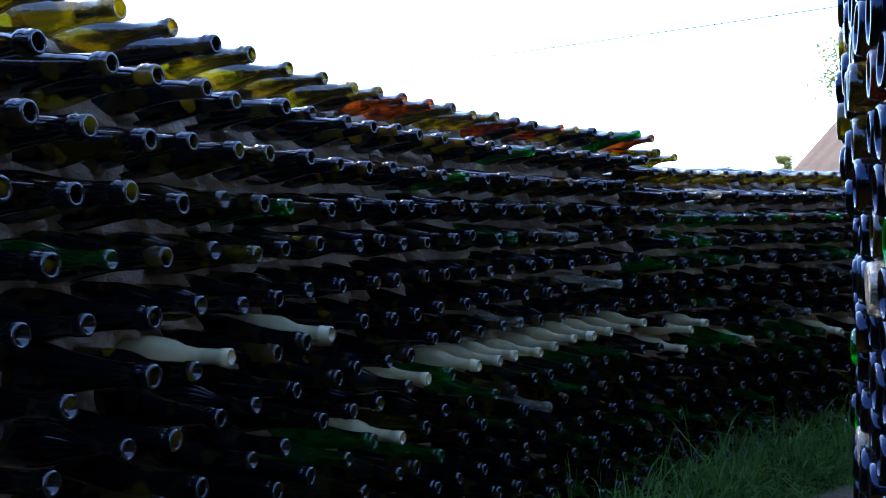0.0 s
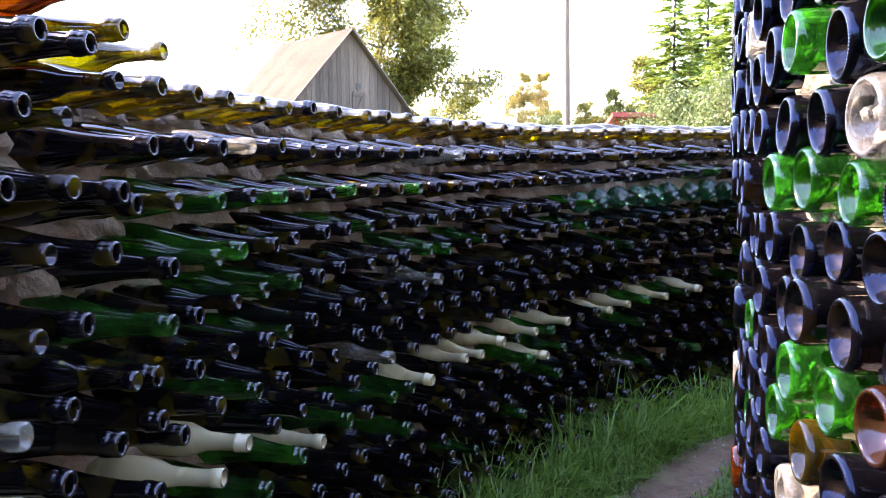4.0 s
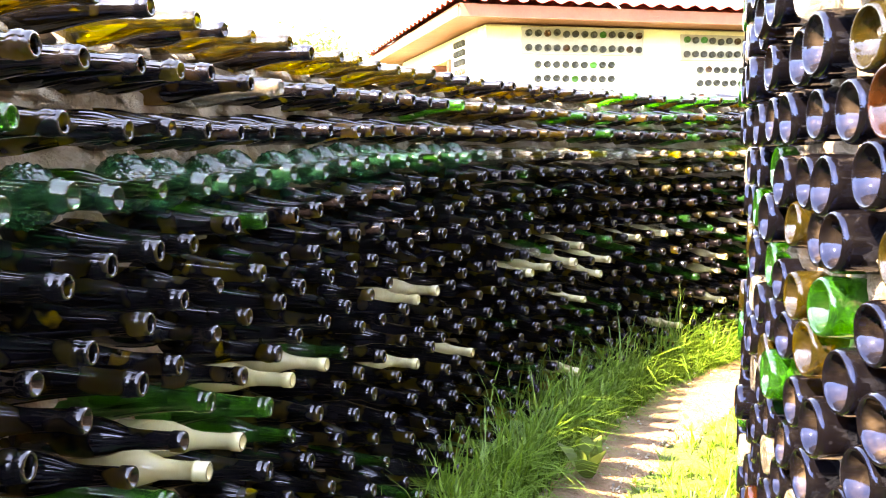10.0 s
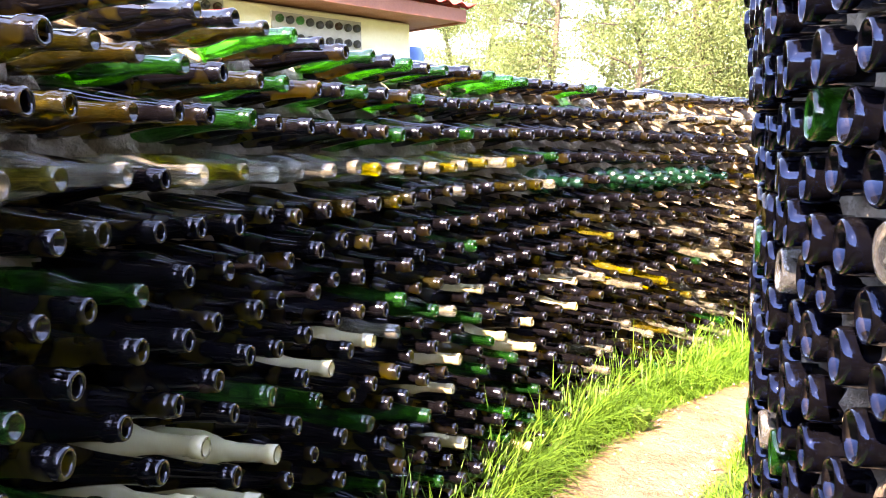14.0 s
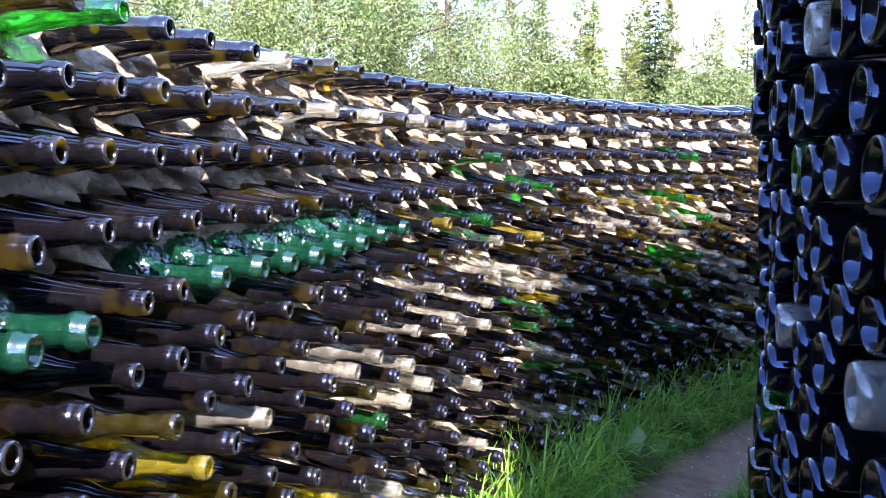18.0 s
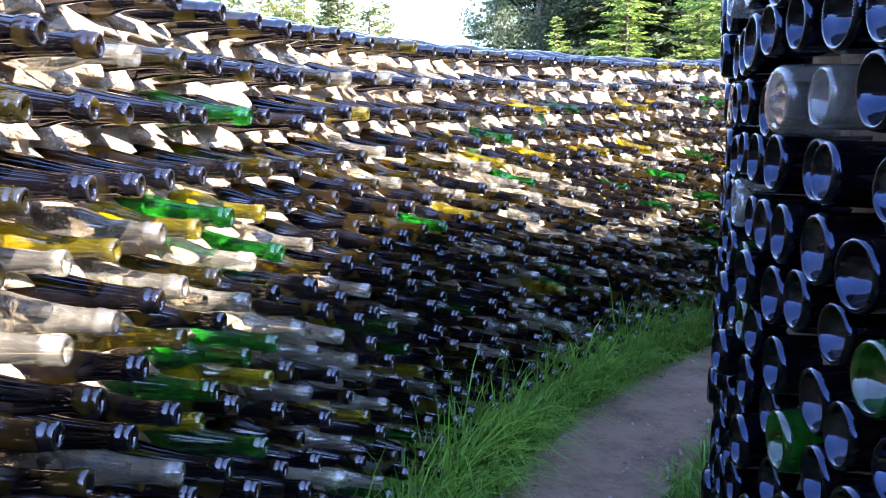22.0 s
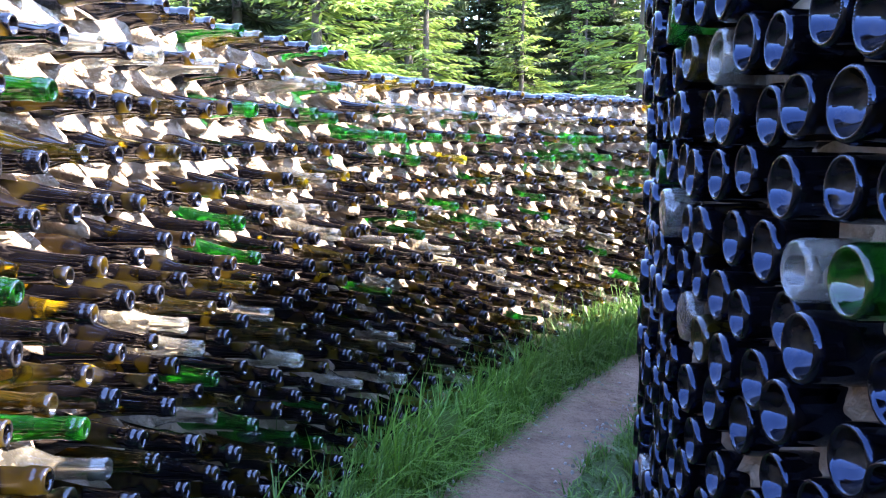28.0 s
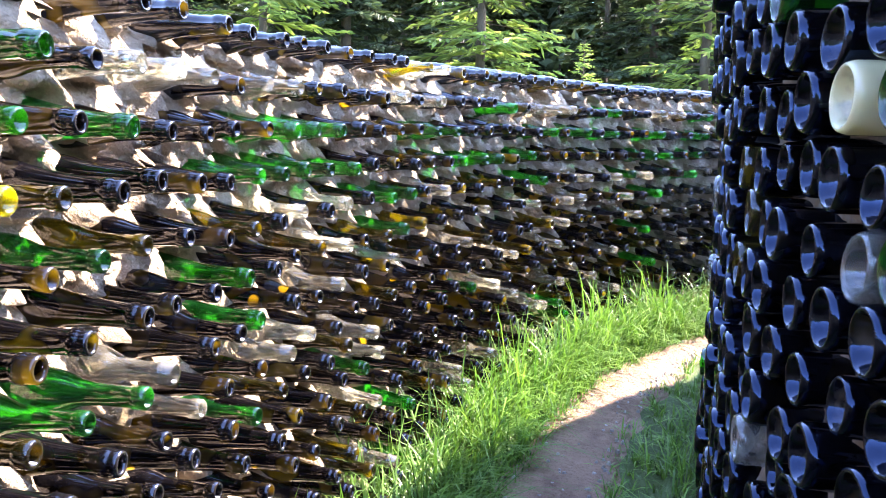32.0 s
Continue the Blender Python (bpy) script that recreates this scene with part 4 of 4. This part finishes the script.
# ---- poles and cable ----
def build_poles():
    pole_mesh = lathe("pole_shaft", [(0.14, -0.3), (0.13, 3), (0.115, 6.5), (0.1, 9.75), (0, 9.8)], 12, POLEWOOD)
    spots = [(-4.0 + 30 * math.cos(radians(42.3)), 2.4 + 30 * math.sin(radians(42.3))), (-4.4 + 62 * math.cos(radians(124)), 62 * math.sin(radians(124)))]
    tops = []
    for k, (x, y) in enumerate(spots):
        pole = thing("utility_pole", "bare grey wooden utility pole", "utility pole", pose(x, y, 0, 0, -0.6 if k == 0 else 0, 0), "utility poles")
        part("pole_shaft", pole_mesh, pole)
        part("crossarm", box_mesh("crossarm", 1.2, 0.1, 0.1, POLEWOOD, 0.01), pole, pose(0, 0, 8.5, 0, 0, 130))
        part("insulator", lathe("insulator", [(0.03, 0), (0.04, 0.05), (0.02, 0.1), (0.035, 0.13), (0, 0.15)], 10, PLASTER), pole, pose(0.14, -0.16, 8.53))
        tops.append(Vector((x + 0.14, y - 0.16, 8.67)))
    verts, faces, n = [], [], 60
    for i in range(n + 1):
        u = i / n
        p = tops[0].lerp(tops[1], u) - Vector((0, 0, 4 * 0.5 * u * (1 - u)))
        for k in range(5):
            verts.append(p + Vector((0, 0.016 * math.cos(k * 1.257), 0.016 * math.sin(k * 1.257))))
    for i in range(n):
        for k in range(5):
            faces.append([i * 5 + k, i * 5 + (k + 1) % 5, i * 5 + 5 + (k + 1) % 5, i * 5 + 5 + k])
    tagged(new("overhead_cable", mesh_of("overhead_cable", [tuple(p) for p in verts], faces, WIRE)), "thin dark overhead cable strung between poles", "cable")


# ---- trees ----
def tube(verts, faces, p, q, r0, r1, n=6):
    d = (q - p).normalized()
    x = d.orthogonal().normalized()
    y = d.cross(x)
    b = len(verts)
    for c, r in ((p, r0), (q, r1)):
        for k in range(n):
            verts.append(tuple(c + x * r * math.cos(6.2832 * k / n) + y * r * math.sin(6.2832 * k / n)))
    for k in range(n):
        faces.append((b + k, b + (k + 1) % n, b + n + (k + 1) % n, b + n + k))


def leafage(rng, verts, faces, c, size):
    n = Vector((rng.gauss(0, 1), rng.gauss(0, 1), rng.gauss(0.4, 1))).normalized()
    x = n.orthogonal().normalized()
    y = n.cross(x)
    ang = rng.uniform(0, 6.28)
    u, v = x * math.cos(ang) + y * math.sin(ang), y * math.cos(ang) - x * math.sin(ang)
    b = len(verts)
    s = size * rng.uniform(0.6, 1.3)
    verts += [tuple(c - u * s), tuple(c + v * s * 0.45 + n * s * 0.15), tuple(c + u * s), tuple(c - v * s * 0.45 + n * s * 0.15)]
    faces.append((b, b + 1, b + 2, b + 3))


def broad_tree(seed, height, spread, leaves, size, droop=0.0, low=0.3, trunk=0.3, loose=0.8):
    """Trunk with limbs (one mesh) and a crown of small leaf clumps (one mesh)."""
    rng = random.Random(seed)
    tv, tf, lv, lf = [], [], [], []
    tips = []
    p = Vector((0, 0, -0.2))
    steps = 9
    for i in range(steps):
        q = p + Vector((rng.gauss(0, 0.02) * height, rng.gauss(0, 0.02) * height, (height * 0.93 + 0.2) / steps))
        tube(tv, tf, p, q, trunk * (1 - i / steps) + 0.03, trunk * (1 - (i + 1) / steps) + 0.03, 8)
        if i / steps >= low - 0.12:
            f = (i + 0.5) / steps
            wide = spread * max(0.25, math.sin(math.pi * min(1, (f - low + 0.25) / (1.25 - low))) ** 0.7)
            for k in range(5):
                ang = rng.uniform(0, 6.28)
                d = Vector((math.cos(ang), math.sin(ang), rng.uniform(0.15, 0.8))).normalized()
                a = p.lerp(q, rng.random())
                reach = wide * rng.uniform(0.5, 1.1)
                last, rr = a, trunk * 0.35 * (1 - f) + 0.03
                for j in range(4):
                    nxt = last + (d + Vector((rng.gauss(0, 0.25), rng.gauss(0, 0.25), rng.gauss(0, 0.2) - droop * j * 0.2))) * reach / 4
                    tube(tv, tf, last, nxt, rr * (1 - j / 4.5), rr * (1 - (j + 1) / 4.5), 5)
                    if j >= 1:
                        tips.append((nxt, reach * 0.25))
                        for _ in range(2):
                            e = nxt + Vector((rng.gauss(0, 0.3), rng.gauss(0, 0.3), rng.gauss(0.0, 0.25) - droop * 0.3)) * reach * 0.45
                            tube(tv, tf, nxt, e, rr * 0.25, 0.008, 3)
                            tips.append((e, reach * 0.2))
                    last = nxt
        p = q
    per = max(1, leaves // len(tips))
    for c, s in tips:
        for _ in range(per):
            o = Vector((rng.gauss(0, 1), rng.gauss(0, 1), rng.gauss(0, 0.75) - droop * abs(rng.gauss(0, 1.3)))) * max(s, 0.3) * loose
            leafage(rng, lv, lf, c + o, size)
    return tv, tf, lv, lf


def spruce(seed, height, spread, whorl=0.3, fill=1.0, needle=0.05, lift=0.3):
    """A trunk with drooping boughs, each set with side sprays of needles whose tips turn up."""
    rng = random.Random(seed)
    tv, tf, lv, lf = [], [], [], []
    tube(tv, tf, Vector((0, 0, -0.2)), Vector((0, 0, height * 0.5)), height * 0.014, height * 0.008, 8)
    tube(tv, tf, Vector((0, 0, height * 0.5)), Vector((0, 0, height)), height * 0.008, 0.008, 6)

    def spray(p, d, length, wide):
        across = d.cross(Vector((rng.gauss(0, 0.5), rng.gauss(0, 0.5), 1))).normalized()
        down = d.cross(across).normalized()
        e = p + d * length + Vector((0, 0, -0.10 * length))
        mid = p.lerp(e, 0.5)
        for side in (across, down * 0.7):
            b = len(lv)
            lv.extend((tuple(p), tuple(mid + side * wide), tuple(e), tuple(mid - side * wide)))
            lf.append((b, b + 1, b + 2, b + 3))

    z = height * 0.05
    while z < height * 0.985:
        f = z / height
        reach = spread * (1 - f) ** 0.8 + 0.12
        for k in range(rng.choice((6, 7, 8))):
            ang = rng.uniform(0, 6.283)
            h = Vector((math.cos(ang), math.sin(ang), 0))
            side = Vector((-h.y, h.x, 0))
            reach_k = reach * rng.uniform(0.55, 1.12)
            rise = lift * (0.5 + f) + rng.uniform(-0.12, 0.2)
            root = Vector((0, 0, z + rng.uniform(-0.12, 0.12)))
            n = max(3, int(reach_k / (0.15 / fill)))
            last = root
            for j in range(n):
                u = (j + 1) / n
                p = root + h * reach_k * u + Vector((0, 0, reach_k * (rise * u - 0.75 * u * u + 0.42 * u ** 3)))
                if j == n // 2 or j == n - 1:
                    tube(tv, tf, last, p, 0.018 * (1.1 - u) + 0.004, 0.014 * (1.05 - u) + 0.002, 3)
                    last = p
                if u < 0.22 and rng.random() < 0.6:
                    continue
                size = (0.34 * reach_k * (1 - 0.72 * u) + 0.10) * rng.uniform(0.7, 1.2)
                for sg in (-1, 1):
                    d = (h * rng.uniform(0.7, 1.1) + side * sg * rng.uniform(0.6, 1.2) + Vector((0, 0, rng.uniform(-0.5, 0.15)))).normalized()
                    spray(p, d, size, needle * (0.55 + 0.45 * size / 0.5))
                if rng.random() < 0.5:
                    spray(p, (h + Vector((rng.gauss(0, 0.3), rng.gauss(0, 0.3), rng.uniform(-0.9, 0.4)))).normalized(), size * 0.7, needle * 0.7)
        z += whorl * rng.uniform(0.75, 1.2) * (1.15 - 0.5 * f)
    return tv, tf, lv, lf


def tree_thing(name, label, kindname, geo, bark, leafmat, m, group=""):
    tv, tf, lv, lf = geo
    t = thing(name, label, kindname, m, group)
    part("trunk", mesh_of("trunk", tv, tf, bark, True), t)
    part("crown", mesh_of("crown", lv, lf, leafmat), t)
    return t


def at(bearing, dist, scale=1.0, turn=0.0, origin=(0, 0), z=0.0):
    return pose(origin[0] + dist * math.cos(radians(bearing)), origin[1] + dist * math.sin(radians(bearing)), z, 0, 0, turn) @ Matrix.Diagonal((scale, scale, scale, 1))


def put(thing_, m):
    """A copy of a tree at a pose that carries its own scale."""
    s = m.to_scale()[0]
    ob = copy_thing(thing_, m.normalized())
    ob.scale = (s, s, s)
    return ob


def build_trees():
    rng = random.Random(77)
    o4 = (-4.0, 2.4)
    tree_thing("maple_tree", "tall broad-leaved tree with thinning yellow-green crown", "tree", broad_tree(1, 19, 6.3, 105000, 0.135, 0.05, 0.22, 0.42, 0.5), BARK, OAK, at(55.2, 53, 1, 0, o4))
    far = tree_thing("deciduous_tree", "distant rounded deciduous tree in late-summer leaf", "tree", broad_tree(2, 10, 3.2, 9000, 0.15, 0.0, 0.2, 0.2), BARK, OAK, at(49.8, 75, 0.95, 0, o4), "distant trees")
    for bear, dist, s in ((66.5, 62, 0.62), (71, 90, 0.75), (74, 95, 0.7), (78, 110, 0.6), (43.6, 60, 0.55), (40.5, 46, 0.5), (38.5, 52, 0.62), (51, 90, 0.8), (27.2, 40, 0.86), (24.0, 42, 0.84), (36.3, 58, 0.9)):
        put(far, at(bear, dist, s, rng.uniform(0, 360), o4))
    aut = tree_thing("poplar_tree", "thin tall poplar turning pale brown", "tree", broad_tree(2, 16, 3.6, 30000, 0.12, 0.0, 0.15, 0.2), BARK, AUTUMN, at(45.9, 120, 0.95, 0, o4), "distant poplars")
    put(aut, at(44.4, 124, 1.0, 90, o4))
    bush = tree_thing("bush", "dense yellow-green leafy bush", "bush", broad_tree(4, 3.6, 2.2, 11000, 0.068, 0.0, 0.05, 0.07), BARK, BIRCHLEAF, at(34, 30, 1.1, 0, o4), "bushes beyond the wall")
    for bear, dist, s in ((31, 27, 1.15), (28, 30, 1.3), (24.5, 32, 1.15), (21, 30, 1.3), (17.5, 29, 1.25), (14, 30, 1.3), (10.5, 29, 1.2), (37, 40, 1.0), (43.5, 60, 1.4), (40, 55, 1.3), (7, 24, 1.0)):
        put(bush, at(bear, dist, s, rng.uniform(0, 360), o4))
    sp = [tree_thing("spruce_tree", "young green spruce with drooping layered branches", "tree", spruce(10 + k, h, w, 0.34), BARK, YOUNG, at(b, d, 1, 0, o), "spruces") for k, (h, w, b, d, o) in enumerate(((9.5, 2.1, 178.1, 17.5, (1.2, -4.35)), (8, 2.1, -167.7, 16.0, (1.2, -4.35)), (11, 2.4, 163.5, 21, (1.2, -4.35))))]
    for bear, dist, s, k in ((-97.2, 23, 0.5, 1), (-102, 22.7, 0.62, 2), (-106.9, 22.3, 0.66, 0)):
        put(sp[k], at(bear, dist, s, 70 * k))
    o23 = (4.6, -0.7)
    for bear, dist, s, k in ((-113.5, 23, 0.6, 1), (-120.5, 19, 0.72, 2), (-127, 18, 0.72, 0), (-133.5, 22, 0.7, 1), (-140, 18, 0.85, 2), (-147, 21, 0.8, 0)):
        put(sp[k], at(bear, dist, s, rng.uniform(0, 360), o23))
    for bear, dist, s, k in ((-150, 19, 0.9, 2), (-158.5, 22, 0.75, 0), (171.5, 14.5, 0.36, 1), (157, 19, 0.8, 1), (-163, 27, 0.9, 1)):
        put(sp[k], at(bear, dist, s, rng.uniform(0, 360), (1.2, -4.35)))
    # forest edge behind: taller, darker trees, and slim pines against the sky
    dark = tree_thing("tall_spruce", "tall dark spruce of the forest edge", "tree", spruce(21, 13, 2.6, 0.4, 1.1, 0.085, 0.2), BARK, NEEDLE, at(-98, 33, 1.0), "forest edge")
    full = tree_thing("full_spruce", "tall full green spruce standing among bushes", "tree", spruce(23, 13, 3.0, 0.34, 1.2, 0.085, 0.2), BARK, YOUNG, at(35.3, 44, 0.92, 0, o4), "spruces by the bushes")
    for bear, dist, s in ((31.6, 41, 0.86), (33.2, 50, 1.05), (29.0, 48, 0.9)):
        put(full, at(bear, dist, s, rng.uniform(0, 360), o4))
    for k in range(34):
        bear = -101 - k * 3.1 + rng.uniform(-1.5, 1.5)
        put(dark, at(bear, rng.uniform(27, 42), rng.uniform(0.85, 1.3), rng.uniform(0, 360)))
    edge = tree_thing("aspen_tree", "rounded grey-green aspen at the corner of the forest", "tree", broad_tree(8, 12, 3.2, 60000, 0.055, 0.25, 0.1, 0.2), BARK, ASPEN, at(-99.5, 31, 1.0), "aspens of the forest corner")
    for bear, dist, s in ((-103.5, 35, 1.05), (-97.5, 36, 0.72), (-107, 32, 1.1)):
        put(edge, at(bear, dist, s, rng.uniform(0, 360)))
    birch = tree_thing("birch_tree", "hanging birch with fine yellow-green leaves", "tree", broad_tree(6, 12, 3.0, 62000, 0.05, 0.9, 0.12, 0.16), BARK, BIRCHLEAF, at(-52, 27, 1.0, 0, (2.5, 3.8)), "birches beyond the wall")
    for bear, dist, s in ((-38, 30, 0.95), (-43, 26, 0.85), (-47.5, 29, 1.0), (-56.5, 25, 0.95), (-61, 28, 0.85), (-34, 38, 1.0), (-36, 33, 0.9), (-41, 35, 1.05), (-45.5, 37, 1.1), (-50, 34, 1.0), (-54.5, 36, 1.1), (-59, 35, 1.0), (-65, 33, 0.95), (-30, 36, 0.9)):
        put(birch, at(bear, dist, s, rng.uniform(0, 360), (2.5, 3.8)))
    pine = tree_thing("pine_tree", "slim young conifer with sparse pale olive foliage", "tree", spruce(41, 9, 1.8, 0.3, 1.0, 0.07, 0.55), POLEWOOD, PINELEAF, at(-75, 34, 0.6, 0, (4.2, 2.2)), "slim trees of the forest edge")
    for k in range(36):
        put(pine, at(-60 - k * 1.0 + rng.uniform(-0.8, 0.8), rng.uniform(27, 38), rng.uniform(0.5, 0.86), rng.uniform(0, 360), (4.2, 2.2)))
    for k in range(11):
        put(bush, at(-68 - k * 2.4 + rng.uniform(-1, 1), rng.uniform(24, 30), rng.uniform(0.75, 1.15), rng.uniform(0, 360), (4.2, 2.2)))
    for k in range(9):
        put(sp[k % 3], at(-66 - k * 3.1 + rng.uniform(-1, 1), rng.uniform(28, 36), rng.uniform(0.5, 0.78), rng.uniform(0, 360), (4.2, 2.2)))
    for k in range(5):
        put(dark, at(-72 - k * 5 + rng.uniform(-1, 1), rng.uniform(27, 36), rng.uniform(0.34, 0.48), rng.uniform(0, 360), (4.2, 2.2)))


def build_forest():
    """Deep wood behind the spruces: trunks and a ragged dark mass of foliage."""
    rng = random.Random(31)
    tv, tf, lv, lf = [], [], [], []
    for k in range(170):
        b, d = radians(-103 - rng.uniform(0, 111)), rng.uniform(40, 58)
        p = Vector((d * math.cos(b), d * math.sin(b), -0.2))
        h = rng.uniform(9, 15)
        tube(tv, tf, p, p + Vector((rng.gauss(0, 0.3), rng.gauss(0, 0.3), h)), 0.16, 0.04, 6)
        for j in range(430):
            f = rng.random() ** 0.8
            w = 2.6 * (1 - f) + 0.4
            leafage(rng, lv, lf, p + Vector((rng.gauss(0, w * 0.55), rng.gauss(0, w * 0.55), 0.6 + f * (h - 0.4))), 0.5)
    wood = thing("forest", "dark mixed forest standing behind the spruces", "forest", kind="stuff", data=mesh_of("forest", lv, lf, NEEDLE))
    part("trunks", mesh_of("trunks", tv, tf, BARK), wood)


def build_shed():
    shed = thing("shed", "small white shed with a dark red roof", "shed", at(36.8, 42, 1, 37 + 20, (-4.0, 2.4)))
    part("shed_wall", box_mesh("shed_wall", 3.0, 4.2, 2.6, PLASTER, 0.02), shed)
    part("shed_roof", mesh_of("shed_roof", [(-1.9, -2.5, 3.9), (1.9, -2.5, 2.6), (1.9, 2.5, 2.6), (-1.9, 2.5, 3.9), (-1.9, -2.5, 3.7), (1.9, -2.5, 2.4), (1.9, 2.5, 2.4), (-1.9, 2.5, 3.7)], [(0, 1, 2, 3), (7, 6, 5, 4), (0, 4, 5, 1), (1, 5, 6, 2), (2, 6, 7, 3), (3, 7, 4, 0)], TILE), shed)


def build_litter():
    """Pebbles and fallen leaves on the path, and broad-leaved weeds in the grass."""
    rng = random.Random(12)
    pv, pf = [], []
    for _ in range(2200):
        a = rng.uniform(-150, 178)
        lo, hi = curve_of(PATH_IN, a), curve_of(PATH_OUT, a)
        r = lo + (hi - lo) * (rng.random() if rng.random() < 0.5 else rng.choice((rng.uniform(0, 0.2), rng.uniform(0.8, 1.0))))
        c = Vector((r * math.cos(radians(a)), r * math.sin(radians(a)), ground_z(a) + 0.02))
        s = rng.uniform(0.003, 0.011)
        b = len(pv)
        for k in range(5):
            pv.append(tuple(c + Vector((math.cos(k * 1.257) * s * rng.uniform(0.7, 1.3), math.sin(k * 1.257) * s * rng.uniform(0.7, 1.3), -0.004))))
        for k in range(5):
            pv.append(tuple(c + Vector((math.cos(k * 1.257) * s * 0.6, math.sin(k * 1.257) * s * 0.6, s * rng.uniform(0.4, 0.8)))))
        pf += [(b + k, b + (k + 1) % 5, b + 5 + (k + 1) % 5, b + 5 + k) for k in range(5)] + [tuple(b + 5 + k for k in range(5))]
    tagged(new("pebbles", mesh_of("pebbles", pv, pf, STONE)), "small grey pebbles and crumbs of earth on the path", "pebbles", kind="stuff")
    leaf_mesh = mesh_of("leaf", [(0, 0, 0), (0.018, 0.012, 0.004), (0.045, 0.014, 0.008), (0.07, 0, 0.003), (0.045, -0.014, 0.008), (0.018, -0.012, 0.004), (0.035, 0, 0.0)], [(0, 6, 1), (1, 6, 2), (2, 6, 3), (3, 6, 4), (4, 6, 5), (5, 6, 0)], DRYLEAF)
    for k in range(38):
        a = rng.uniform(-140, 100)
        lo, hi = curve_of(PATH_IN, a), curve_of(PATH_OUT, a)
        r = rng.uniform(lo, hi)
        fallen = thing("fallen_leaf", "small dry brown leaf lying on the path", "leaf", pose(r * math.cos(radians(a)), r * math.sin(radians(a)), ground_z(a) + 0.022, rng.uniform(-8, 8), rng.uniform(-8, 8), rng.uniform(0, 360)), "fallen leaves", data=leaf_mesh)
        s = rng.uniform(0.4, 0.9)
        fallen.scale = (s, s, s)
    weed_leaf = mesh_of("weed_leaf", [(0, 0, 0), (0.02, 0.03, 0.05), (0.05, 0.035, 0.1), (0.09, 0.0, 0.13), (0.05, -0.035, 0.1), (0.02, -0.03, 0.05), (0.045, 0, 0.085)], [(0, 6, 1), (1, 6, 2), (2, 6, 3), (3, 6, 4), (4, 6, 5), (5, 6, 0)], WEED, True)
    for a, r, s in ((-9, 4.78, 1.5), (-15, 4.82, 1.1), (84, 4.75, 0.9), (62, 4.5, 1.2), (-87, 4.8, 1.3), (-91, 4.85, 1.0), (-98, 4.2, 1.0), (-60, 4.15, 1.0), (-110, 4.85, 1.1), (20, 4.72, 0.9)):
        weed = thing("weed", "low broad-leaved green weed growing in the grass", "weed", pose(r * math.cos(radians(a)), r * math.sin(radians(a)), ground_z(a) - 0.005, 0, 0, rng.uniform(0, 360)), "weeds")
        for k in range(7):
            part("weed_leaf", weed_leaf, weed, pose(0, 0, 0, 0, rng.uniform(-25, 10), k * 51 + rng.uniform(-12, 12)) @ Matrix.Diagonal((s, s, s, 1)))


build_barn()
build_house()
build_barrel()
build_poles()
build_shed()
build_trees()
build_forest()
build_litter()
for s in range(SECTIONS):
    outer_section(s)
    inner_section(s)
loose_top_bottles()
blades("grass_outer", 9500, outer_spot, 3, GRASS, "long bright green grass at the foot of the bottle wall")
blades("grass_inner", 3600, inner_spot, 4, GRASS, "green grass between the path and the bottle wall")
